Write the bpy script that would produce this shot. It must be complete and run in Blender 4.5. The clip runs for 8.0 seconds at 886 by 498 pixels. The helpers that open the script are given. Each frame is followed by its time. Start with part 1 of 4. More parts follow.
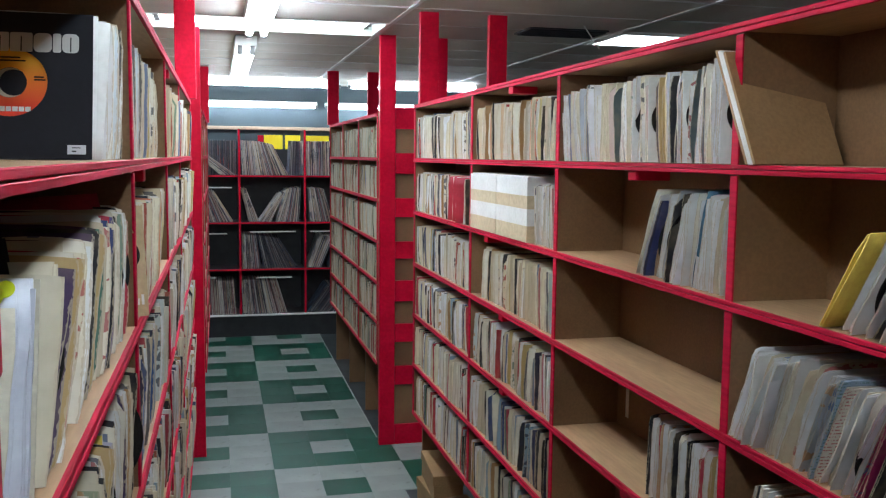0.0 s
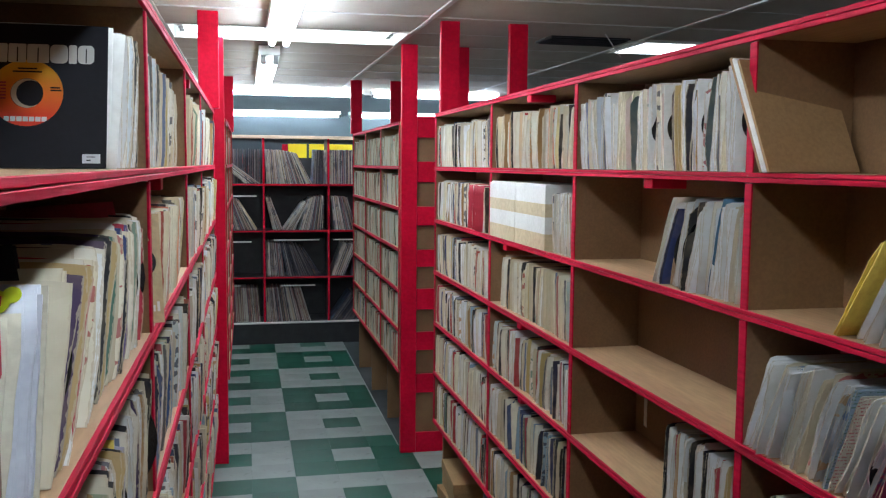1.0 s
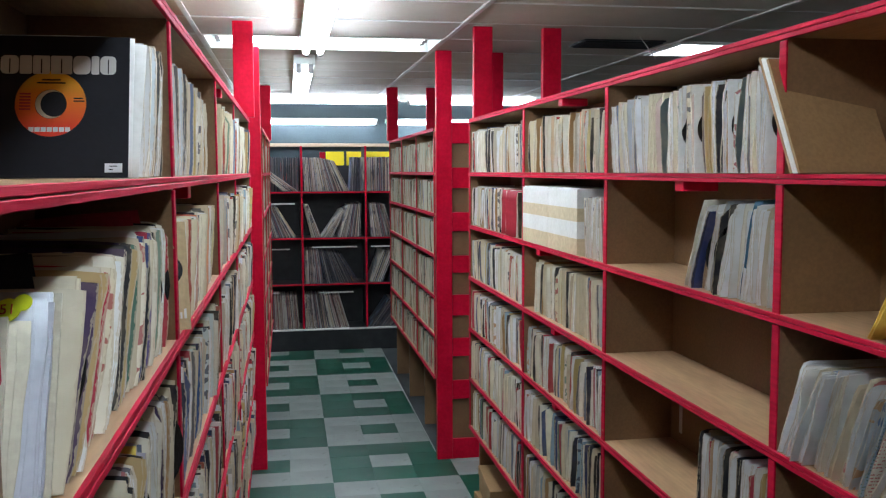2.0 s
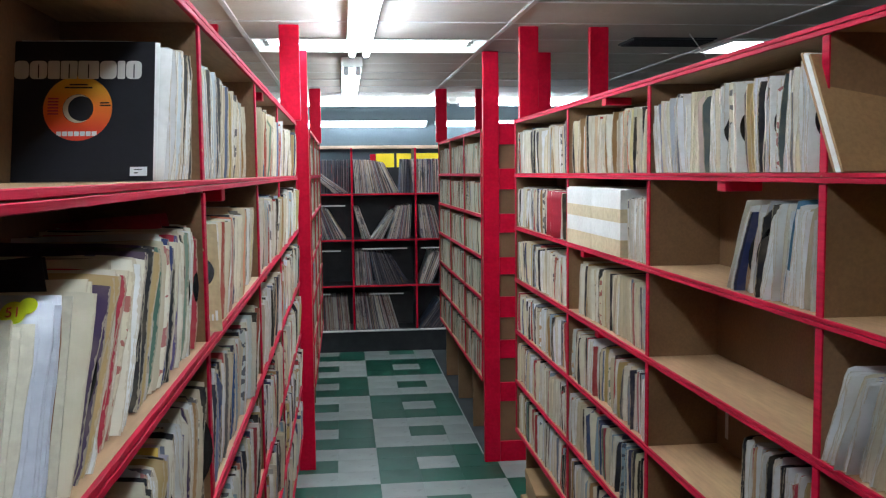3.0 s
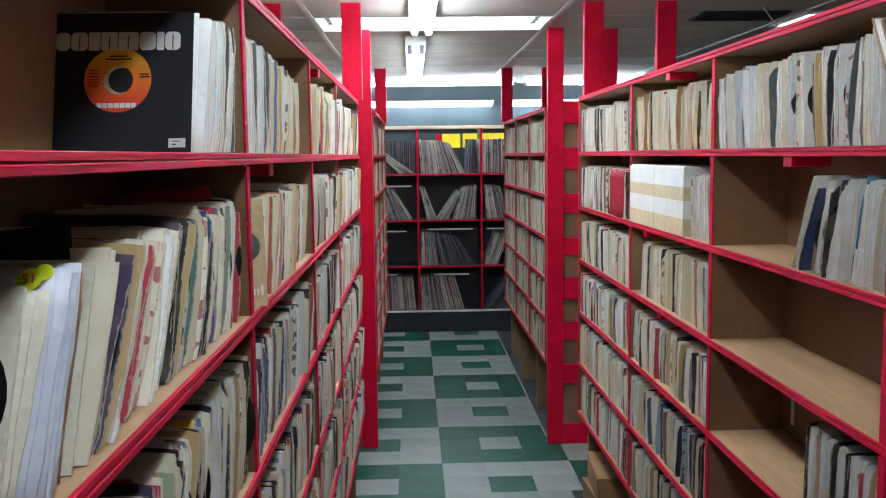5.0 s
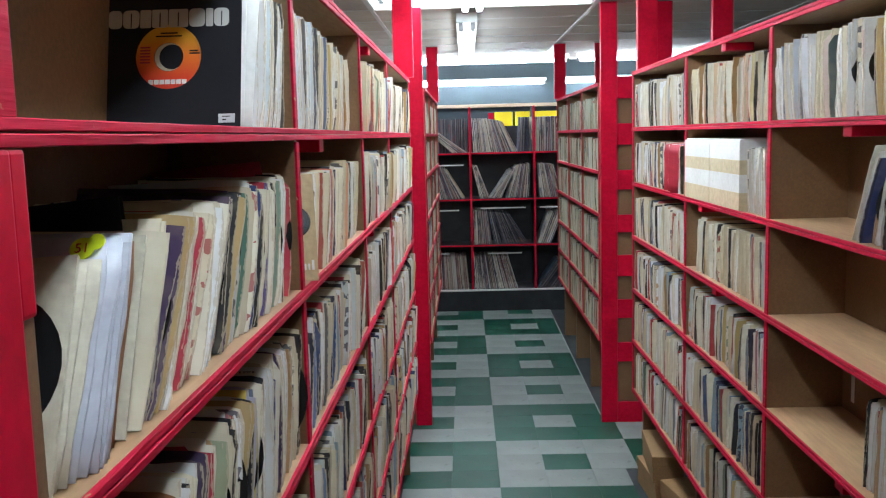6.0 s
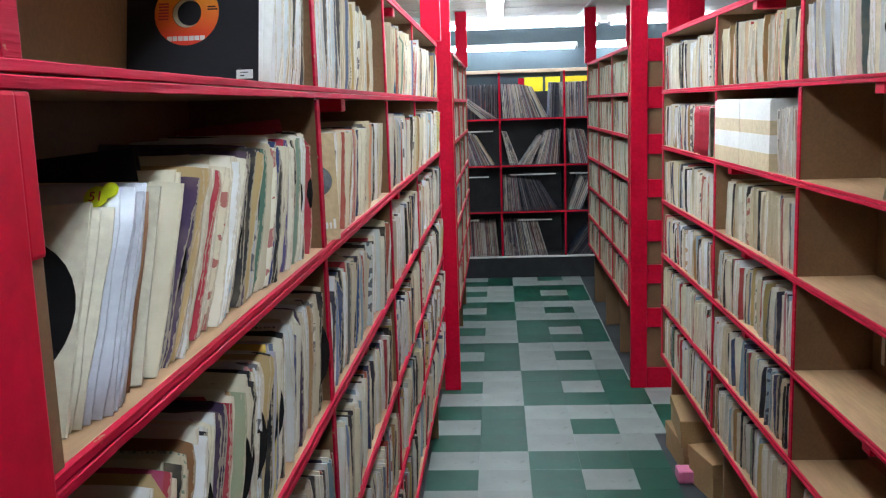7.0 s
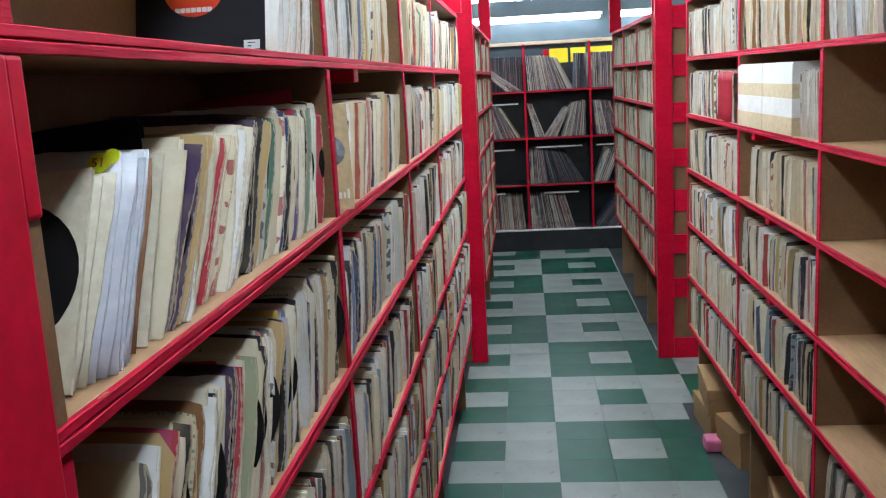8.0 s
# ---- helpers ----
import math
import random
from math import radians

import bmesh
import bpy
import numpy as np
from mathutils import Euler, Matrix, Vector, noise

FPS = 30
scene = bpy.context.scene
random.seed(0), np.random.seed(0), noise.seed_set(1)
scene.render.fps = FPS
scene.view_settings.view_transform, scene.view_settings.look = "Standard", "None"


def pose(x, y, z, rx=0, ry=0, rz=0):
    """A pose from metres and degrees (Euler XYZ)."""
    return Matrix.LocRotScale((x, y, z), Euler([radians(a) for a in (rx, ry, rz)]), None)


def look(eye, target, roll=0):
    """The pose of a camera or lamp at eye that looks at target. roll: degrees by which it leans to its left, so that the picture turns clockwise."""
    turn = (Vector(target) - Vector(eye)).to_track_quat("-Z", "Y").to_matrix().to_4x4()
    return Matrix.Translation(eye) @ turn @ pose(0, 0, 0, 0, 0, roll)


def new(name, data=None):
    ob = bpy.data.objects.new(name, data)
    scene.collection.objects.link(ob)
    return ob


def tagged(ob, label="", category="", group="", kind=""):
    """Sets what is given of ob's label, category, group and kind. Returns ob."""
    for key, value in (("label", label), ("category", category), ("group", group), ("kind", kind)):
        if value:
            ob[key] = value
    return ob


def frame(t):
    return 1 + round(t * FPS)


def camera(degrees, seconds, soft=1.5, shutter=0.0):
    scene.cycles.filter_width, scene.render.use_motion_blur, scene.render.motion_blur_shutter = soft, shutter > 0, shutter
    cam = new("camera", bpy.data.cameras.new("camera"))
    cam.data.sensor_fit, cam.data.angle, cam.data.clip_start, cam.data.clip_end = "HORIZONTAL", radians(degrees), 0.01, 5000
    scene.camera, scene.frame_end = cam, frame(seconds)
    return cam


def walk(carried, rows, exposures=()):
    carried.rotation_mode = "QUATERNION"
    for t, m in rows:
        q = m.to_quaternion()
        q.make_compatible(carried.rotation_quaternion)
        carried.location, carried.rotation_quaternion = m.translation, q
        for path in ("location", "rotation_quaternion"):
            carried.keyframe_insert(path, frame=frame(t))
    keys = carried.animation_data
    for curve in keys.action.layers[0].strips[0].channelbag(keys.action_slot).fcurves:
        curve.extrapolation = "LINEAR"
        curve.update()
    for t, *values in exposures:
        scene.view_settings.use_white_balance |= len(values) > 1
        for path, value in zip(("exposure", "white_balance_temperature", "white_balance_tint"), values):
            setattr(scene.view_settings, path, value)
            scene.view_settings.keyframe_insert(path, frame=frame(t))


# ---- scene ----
import functools

cam = camera(52.4, 8.0, 1.2)
PATH = [
    (0, (-0.262, 0.184, 1.665), (0.218, 2.114, 1.461), 0.6),
    (0.5, (-0.257, 0.181, 1.665), (0.195, 2.12, 1.471), 0.8),
    (1, (-0.243, 0.172, 1.665), (0.183, 2.117, 1.479), 0.5),
    (1.5, (-0.233, 0.17, 1.664), (0.159, 2.123, 1.486), 0.1),
    (3, (-0.175, 0.182, 1.663), (0.045, 2.163, 1.494), -0.6),
    (3.5, (-0.164, 0.185, 1.662), (0.021, 2.169, 1.484), -0.7),
    (4, (-0.155, 0.195, 1.659), (0.013, 2.178, 1.465), -0.9),
    (4.5, (-0.143, 0.205, 1.654), (-0.017, 2.19, 1.45), -0.8),
    (4.7, (-0.139, 0.208, 1.652), (-0.036, 2.195, 1.448), -0.7),
    (6, (-0.128, 0.21, 1.639), (-0.183, 2.194, 1.39), -1.5),
    (6.5, (-0.119, 0.21, 1.63), (-0.214, 2.188, 1.35), -1.7),
    (7, (-0.112, 0.21, 1.622), (-0.238, 2.181, 1.306), -1.9),
    (7.5, (-0.104, 0.204, 1.616), (-0.252, 2.169, 1.273), -2.3),
    (8, (-0.085, 0.202, 1.609), (-0.279, 2.159, 1.243), -3.2),
]
walk(cam, [(t, look(eye, target, roll)) for t, eye, target, roll in PATH], [(0, 0.14), (4.5, 0.18), (6, 0.36), (8, 0.45)])

# ---- world and light ----
world = bpy.data.worlds.new("world")
scene.world = world
world.use_nodes = True
world.node_tree.nodes["Background"].inputs[0].default_value = (0.6, 0.7, 0.8, 1)
world.node_tree.nodes["Background"].inputs[1].default_value = 0.02


CEIL = 2.333


# ---- materials ----
class Nodes:
    """A node material with short ways to add nodes."""

    def __init__(self, name):
        self.m = bpy.data.materials.new(name)
        self.m.use_nodes = True
        self.t = self.m.node_tree
        self.b = self.t.nodes["Principled BSDF"]

    def add(self, kind, **values):
        n = self.t.nodes.new(kind)
        for k, v in values.items():
            if k in n.inputs:
                n.inputs[k].default_value = v
        return n

    def link(self, a, b):
        self.t.links.new(a, b)

    def noise(self, scale, detail=4, stretch=None):
        n = self.add("ShaderNodeTexNoise", Scale=scale, Detail=detail)
        c = self.add("ShaderNodeTexCoord")
        mp = self.add("ShaderNodeMapping")
        if stretch:
            mp.inputs["Scale"].default_value = stretch
        self.link(c.outputs["Object"], mp.inputs["Vector"])
        self.link(mp.outputs["Vector"], n.inputs["Vector"])
        return n.outputs["Fac"]

    def ramp(self, fac, stops, constant=False):
        n = self.add("ShaderNodeValToRGB")
        r = n.color_ramp
        if constant:
            r.interpolation = "CONSTANT"
        while len(r.elements) < len(stops):
            r.elements.new(0.5)
        for e, (p, c) in zip(r.elements, stops):
            e.position, e.color = p, (*c, 1)
        self.link(fac, n.inputs["Fac"])
        return n.outputs["Color"]

    def mix(self, fac, a, b, mode="MIX"):
        n = self.add("ShaderNodeMix")
        n.data_type, n.blend_type = "RGBA", mode
        ins = [n.inputs[0], n.inputs[6], n.inputs[7]]
        for sock, v in zip(ins, (fac, a, b)):
            if isinstance(v, (int, float)):
                sock.default_value = v
            elif isinstance(v, tuple):
                sock.default_value = (*v, 1)
            else:
                self.link(v, sock)
        return n.outputs[2]

    def bump(self, fac, strength, distance=0.002):
        n = self.add("ShaderNodeBump", Strength=strength, Distance=distance)
        self.link(fac, n.inputs["Height"])
        self.link(n.outputs["Normal"], self.b.inputs["Normal"])

    def colour(self, c):
        if isinstance(c, tuple):
            self.b.inputs["Base Color"].default_value = (*c, 1)
        else:
            self.link(c, self.b.inputs["Base Color"])

    def rough(self, r, metal=0.0):
        self.b.inputs["Roughness"].default_value = r
        self.b.inputs["Metallic"].default_value = metal


def surface(name, a, b, scale=30, rough=0.6, bump=0.2, stretch=None, fine=None, metal=0.0):
    n = Nodes(name)
    big = n.noise(scale, 5, stretch)
    col = n.ramp(big, [(0.3, a), (0.7, b)])
    if fine:
        f = n.noise(fine, 3, stretch)
        col = n.mix(0.16, col, n.ramp(f, [(0.35, (0.25, 0.25, 0.25)), (0.65, (0.8, 0.8, 0.8))]), "OVERLAY")
        n.bump(f, bump)
    else:
        n.bump(big, bump)
    n.colour(col)
    n.rough(rough, metal)
    return n.m


RED = surface("red_paint", (0.48, 0.003, 0.022), (0.58, 0.005, 0.033), 14, 0.45, 0.12, (1, 1, 1), 60)
RED.node_tree.nodes["Principled BSDF"].inputs["Specular IOR Level"].default_value = 0.12


def worn_red():
    """Brushed red paint on plywood edges, with strokes along the board and bare nicks."""
    n = Nodes("red_edge_paint")
    streak = n.noise(60, 4, (1, 0.06, 1.6))
    col = n.ramp(streak, [(0.3, (0.36, 0.003, 0.022)), (0.55, (0.52, 0.006, 0.038)), (0.85, (0.56, 0.010, 0.040))])
    nick = n.noise(45, 5, (1, 0.5, 1))
    bare = n.ramp(nick, [(0.70, (0, 0, 0)), (0.73, (1, 1, 1))])
    n.colour(n.mix(bare, col, (0.45, 0.25, 0.13)))
    n.bump(streak, 0.6, 0.004)
    n.rough(0.6)
    n.b.inputs["Specular IOR Level"].default_value = 0.1
    return n.m


RED_WORN = worn_red()
BOARD = surface("hardboard", (0.18, 0.096, 0.042), (0.24, 0.132, 0.06), 5, 0.55, 0.08, None, 160)
PLY = surface("plywood", (0.33, 0.19, 0.095), (0.44, 0.275, 0.138), 9, 0.6, 0.15, (1, 0.12, 1), 120)
CARDBOARD = surface("cardboard", (0.29, 0.160, 0.066), (0.35, 0.205, 0.09), 6, 0.75, 0.06, None, 140)
def tile_material(name, a, b, scuff):
    """Vinyl tile with cloudy dirt and pale scuffs."""
    n = Nodes(name)
    col = n.ramp(n.noise(4, 5), [(0.3, a), (0.7, b)])
    pick = n.add("ShaderNodeObjectInfo").outputs["Random"]
    col = n.mix(0.08, col, n.ramp(pick, [(0.0, (0.35, 0.35, 0.35)), (1.0, (0.65, 0.65, 0.65))]), "OVERLAY")
    streak = n.ramp(n.noise(9, 6, (1, 5, 1)), [(0.63, (0, 0, 0)), (0.72, (0.5, 0.5, 0.5))])
    dirt = n.ramp(n.noise(17, 6), [(0.6, (0, 0, 0)), (0.75, (0.5, 0.5, 0.5))])
    col = n.mix(streak, col, scuff)
    col = n.mix(dirt, col, (0.06, 0.06, 0.05))
    n.colour(col)
    n.bump(n.noise(60, 4), 0.05, 0.001)
    n.rough(0.42)
    n.b.inputs["Specular IOR Level"].default_value = 0.3
    return n.m


GREEN = tile_material("green_tile", (0.002, 0.052, 0.031), (0.004, 0.076, 0.048), (0.07, 0.15, 0.12))
CREAM = tile_material("cream_tile", (0.18, 0.20, 0.187), (0.245, 0.265, 0.25), (0.30, 0.32, 0.31))
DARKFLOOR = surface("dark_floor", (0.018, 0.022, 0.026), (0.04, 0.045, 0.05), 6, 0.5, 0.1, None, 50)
CEILING = surface("ceiling_tile", (0.46, 0.43, 0.37), (0.56, 0.53, 0.47), 3, 0.85, 0.5, None, 220)
TBAR = surface("ceiling_bar", (0.55, 0.56, 0.54), (0.66, 0.67, 0.65), 12, 0.4, 0.02)
TEAL = surface("dark_teal_wall", (0.035, 0.055, 0.068), (0.05, 0.075, 0.088), 3, 0.6, 0.1, None, 80)
PLASTER = surface("plaster", (0.30, 0.31, 0.30), (0.36, 0.37, 0.35), 3, 0.8, 0.2, None, 90)
BLACKBOARD = surface("black_painted_board", (0.012, 0.013, 0.016), (0.025, 0.026, 0.03), 10, 0.5, 0.1, None, 70)
RAIL = surface("rail_wood", (0.34, 0.24, 0.16), (0.44, 0.33, 0.23), 10, 0.5, 0.1, (0.1, 1, 1), 60)
ENAMEL = surface("white_enamel", (0.72, 0.75, 0.72), (0.78, 0.8, 0.77), 10, 0.3, 0.02)
STEEL = surface("socket_plastic", (0.12, 0.12, 0.12), (0.2, 0.2, 0.2), 30, 0.4, 0.05)
WHITEPAPER = surface("white_paper", (0.62, 0.61, 0.58), (0.74, 0.73, 0.70), 10, 0.7, 0.1, None, 90)
MASONITE = surface("tan_tape", (0.50, 0.40, 0.24), (0.58, 0.47, 0.29), 10, 0.6, 0.1, None, 70)
YELLOW = surface("yellow_card", (0.88, 0.68, 0.01), (0.92, 0.74, 0.02), 6, 0.6, 0.05)
VINYL = surface("vinyl", (0.008, 0.008, 0.009), (0.016, 0.016, 0.018), 10, 0.22, 0.05)
BLACKCARD = surface("black_card", (0.004, 0.004, 0.008), (0.008, 0.008, 0.014), 8, 0.85, 0.08, None, 120)
PINK = surface("pink_plastic", (0.6, 0.12, 0.25), (0.7, 0.2, 0.33), 20, 0.4, 0.05)


def glow(name, colour, strength):
    n = Nodes(name)
    n.colour((0.8, 0.8, 0.8))
    n.b.inputs["Emission Color"].default_value = (*colour, 1)
    n.b.inputs["Emission Strength"].default_value = strength
    return n.m


TUBE = glow("lit_tube", (0.82, 0.95, 1.10), 38.0)
# Next two: tubes of added strips, out of view over and behind the camera.
ADDED_NEAR_TUBE = glow("added_near_tube", (0.82, 0.95, 1.08), 17.5)
ADDED_BACK_TUBE = glow("added_back_tube", (0.82, 0.95, 1.08), 5.0)
FAR_TUBE = glow("lit_far_tube", (0.82, 0.95, 1.08), 13.0)
TRAY_TUBE = glow("lit_tray_tube", (0.81, 0.97, 1.06), 11.0)
DIFFUSER = glow("lit_diffuser", (0.83, 0.95, 1.08), 9.0)

PAPERS = [
    (0.74, 0.63, 0.42), (0.83, 0.78, 0.63), (0.76, 0.67, 0.49), (0.82, 0.78, 0.67), (0.70, 0.61, 0.43), (0.85, 0.80, 0.70),
    (0.80, 0.74, 0.60), (0.79, 0.71, 0.50), (0.02, 0.02, 0.03), (0.63, 0.56, 0.43), (0.82, 0.74, 0.55), (0.38, 0.21, 0.08),
    (0.80, 0.76, 0.64), (0.46, 0.04, 0.05), (0.85, 0.81, 0.72), (0.84, 0.80, 0.69), (0.63, 0.69, 0.67), (0.81, 0.72, 0.51),
    (0.68, 0.59, 0.41), (0.82, 0.76, 0.60), (0.84, 0.77, 0.59), (0.59, 0.43, 0.17), (0.82, 0.79, 0.69), (0.05, 0.06, 0.14), (0.43, 0.09, 0.06),
]
GREYS = [
    (0.82, 0.80, 0.73), (0.88, 0.88, 0.86), (0.72, 0.70, 0.64), (0.84, 0.80, 0.69), (0.80, 0.72, 0.58), (0.88, 0.88, 0.85),
    (0.80, 0.80, 0.78), (0.84, 0.81, 0.74), (0.88, 0.87, 0.83), (0.50, 0.36, 0.22), (0.89, 0.89, 0.88), (0.62, 0.60, 0.54), (0.86, 0.85, 0.83), (0.16, 0.16, 0.17), (0.07, 0.08, 0.11), (0.30, 0.26, 0.20), (0.89, 0.87, 0.82),
]
WHITES = [(0.90, 0.89, 0.88), (0.89, 0.87, 0.80), (0.80, 0.74, 0.58), (0.88, 0.89, 0.92), (0.86, 0.78, 0.58), (0.04, 0.04, 0.05), (0.88, 0.86, 0.80), (0.60, 0.63, 0.68), (0.87, 0.80, 0.64),
          (0.90, 0.89, 0.88), (0.86, 0.70, 0.66), (0.89, 0.89, 0.90), (0.10, 0.13, 0.13), (0.86, 0.85, 0.84), (0.64, 0.46, 0.20), (0.90, 0.89, 0.87), (0.84, 0.84, 0.90), (0.88, 0.87, 0.88), (0.87, 0.88, 0.91)]
COOL = [(0.80, 0.82, 0.84), (0.86, 0.86, 0.84), (0.62, 0.70, 0.78), (0.82, 0.76, 0.58), (0.76, 0.80, 0.84), (0.10, 0.10, 0.10), (0.86, 0.85, 0.80), (0.70, 0.76, 0.80), (0.62, 0.54, 0.40), (0.84, 0.84, 0.84)]
# The near-blacks paint shaded gaps between sleeves; the pale entries are plain paper.
PAPERS += [(0.02, 0.02, 0.025), (0.03, 0.025, 0.02), (0.86, 0.84, 0.78), (0.87, 0.86, 0.83), (0.88, 0.87, 0.85), (0.05, 0.05, 0.06)]
WARM = PAPERS + [(0.78, 0.34, 0.20), (0.84, 0.74, 0.40), (0.80, 0.60, 0.40), (0.86, 0.82, 0.74), (0.88, 0.86, 0.82), (0.70, 0.20, 0.12)]
# More near-blacks for gap shade, beside true navy, red and white sleeves.
MIXED = PAPERS + [(0.05, 0.08, 0.18), (0.03, 0.03, 0.04), (0.20, 0.24, 0.30), (0.84, 0.84, 0.84), (0.80, 0.82, 0.84), (0.42, 0.24, 0.10), (0.05, 0.04, 0.04), (0.02, 0.02, 0.03), (0.03, 0.03, 0.06), (0.87, 0.88, 0.90), (0.88, 0.88, 0.89), (0.86, 0.85, 0.84), (0.48, 0.06, 0.08), (0.30, 0.42, 0.52), (0.60, 0.58, 0.52), (0.86, 0.84, 0.80)]
ALBUMS = [(0.74, 0.71, 0.64), (0.04, 0.04, 0.05), (0.82, 0.80, 0.75), (0.44, 0.33, 0.26), (0.66, 0.59, 0.48), (0.10, 0.10, 0.17),
          (0.80, 0.78, 0.74), (0.34, 0.14, 0.14), (0.60, 0.58, 0.58), (0.72, 0.60, 0.40), (0.52, 0.36, 0.34), (0.80, 0.77, 0.72)]
DARKS = [(0.06, 0.06, 0.08), (0.14, 0.13, 0.15), (0.03, 0.03, 0.05), (0.26, 0.24, 0.25), (0.07, 0.08, 0.13), (0.18, 0.14, 0.15), (0.04, 0.04, 0.05), (0.40, 0.37, 0.36)]


def paper(name, colours, island, marks=0.07):
    """Worn record sleeves: one colour a sleeve, soiled edges, faint print."""
    n = Nodes(name)
    if island:
        pick = n.add("ShaderNodeNewGeometry").outputs["Random Per Island"]
    else:
        pick = n.add("ShaderNodeObjectInfo").outputs["Random"]
    k = len(colours)
    base = n.ramp(pick, [(i / k, c) for i, c in enumerate(colours)], True)
    soil = n.noise(22, 5)
    base = n.mix(n.ramp(soil, [(0.5, (0, 0, 0)), (0.8, (0.35, 0.35, 0.35))]), base, (0.40, 0.32, 0.20))
    # a second throw of the dice decides which sleeves carry print
    times = n.add("ShaderNodeMath")
    times.operation = "MULTIPLY"
    times.inputs[1].default_value = 37.7
    n.link(pick, times.inputs[0])
    part_of = n.add("ShaderNodeMath")
    part_of.operation = "FRACT"
    n.link(times.outputs[0], part_of.inputs[0])
    has = n.ramp(part_of.outputs[0], [(0.0, (0, 0, 0)), (1 - marks, (0.75, 0.75, 0.75))], True)
    blot = n.ramp(n.noise(16, 2, (1, 1, 0.7)), [(0.55, (0, 0, 0)), (0.57, (1, 1, 1))])
    ink = n.ramp(part_of.outputs[0], [(0.0, (0.05, 0.06, 0.13)), (0.85, (0.45, 0.06, 0.05)), (0.90, (0.03, 0.03, 0.03)), (0.95, (0.16, 0.28, 0.42)), (0.98, (0.55, 0.30, 0.08))], True)
    base = n.mix(n.mix(1.0, has, blot, "MULTIPLY"), base, ink)
    n.colour(base)
    n.bump(n.noise(130, 4), 0.25, 0.001)
    n.rough(0.62)
    return n.m


def sleeve_paper(name, rim):
    """Record sleeve paper: each sleeve's own colour, worn edges, soiling, ring wear and print."""
    n = Nodes(name)
    own = n.add("ShaderNodeAttribute")
    own.attribute_name = "paper"
    fate = n.add("ShaderNodeAttribute")
    fate.attribute_name = "fate"
    uv = n.add("ShaderNodeUVMap")
    sp = n.add("ShaderNodeSeparateXYZ")
    n.link(uv.outputs[0], sp.inputs[0])

    def calc(op, p, q=0.0, r=0.0):
        m = n.add("ShaderNodeMath")
        m.operation = op
        for sock, v in zip(m.inputs, (p, q, r)):
            if isinstance(v, (int, float)):
                sock.default_value = v
            else:
                n.link(v, sock)
        return m.outputs[0]

    u, v, f = sp.outputs["X"], sp.outputs["Y"], fate.outputs["Fac"]
    at = n.add("ShaderNodeCombineXYZ")
    n.link(u, at.inputs[0])
    n.link(v, at.inputs[1])
    n.link(calc("MULTIPLY", f, 9.0), at.inputs[2])

    def grain(scale, detail, stretch=(1, 1, 1)):
        mp = n.add("ShaderNodeMapping")
        mp.inputs["Scale"].default_value = stretch
        n.link(at.outputs[0], mp.inputs["Vector"])
        t = n.add("ShaderNodeTexNoise", Scale=scale, Detail=detail)
        n.link(mp.outputs[0], t.inputs["Vector"])
        return t.outputs["Fac"]

    col = own.outputs["Color"]
    soil = n.ramp(grain(24, 5), [(0.45, (0, 0, 0)), (0.8, (0.34, 0.34, 0.34))])
    col = n.mix(soil, col, (0.42, 0.33, 0.20))
    # print: lines of small type, bands and bold shapes, on some sleeves only
    lines = calc("LESS_THAN", calc("FRACT", calc("MULTIPLY", v, 150.0)), 0.42)
    words = calc("GREATER_THAN", grain(330, 2, (1, 0.25, 1)), 0.5)
    shapes = calc("GREATER_THAN", grain(46, 2), 0.56)
    g = calc("FRACT", calc("MULTIPLY", f, 17.0))
    type_on = calc("MULTIPLY", calc("MULTIPLY", lines, words), calc("LESS_THAN", g, 0.02))
    bold_on = calc("MULTIPLY", shapes, calc("COMPARE", g, 0.14, 0.022))
    band_on = calc("MULTIPLY", calc("LESS_THAN", u, 0.006), calc("COMPARE", g, 0.26, 0.03))
    inks = n.ramp(calc("FRACT", calc("MULTIPLY", f, 53.0)), [(0.0, (0.04, 0.04, 0.07)), (0.4, (0.42, 0.04, 0.05)), (0.6, (0.05, 0.12, 0.30)), (0.75, (0.50, 0.24, 0.06)), (0.85, (0.10, 0.22, 0.16))], True)
    col = n.mix(calc("MULTIPLY", calc("MAXIMUM", calc("MAXIMUM", type_on, bold_on), band_on), 0.8), col, inks)
    # browned margins and a worn edge
    brown = n.add("ShaderNodeMapRange")
    n.link(calc("ADD", u, calc("MULTIPLY", grain(40, 4), 0.014)), brown.inputs[0])
    brown.inputs[1].default_value, brown.inputs[2].default_value, brown.inputs[3].default_value, brown.inputs[4].default_value = 0.003, 0.014, 0.24, 0.0
    col = n.mix(brown.outputs[0], col, n.mix(1.0, col, (0.80, 0.68, 0.48), "MULTIPLY"))
    rough_u = calc("ADD", u, calc("MULTIPLY", calc("SUBTRACT", grain(140, 3), 0.5), 0.006))
    worn = calc("LESS_THAN", rough_u, 0.0012)
    col = n.mix(calc("MULTIPLY", worn, 0.6), col, (0.58, 0.48, 0.34))
    if rim:
        col = n.mix(0.15, col, (0.58, 0.50, 0.38))
    n.colour(col)
    n.bump(grain(60, 5), 0.35, 0.0015)
    n.rough(0.6)
    n.b.inputs["Specular IOR Level"].default_value = 0.35
    return n.m


PAPER = sleeve_paper("sleeve_paper", False)
PAPER_RIM = sleeve_paper("sleeve_paper_edge", True)
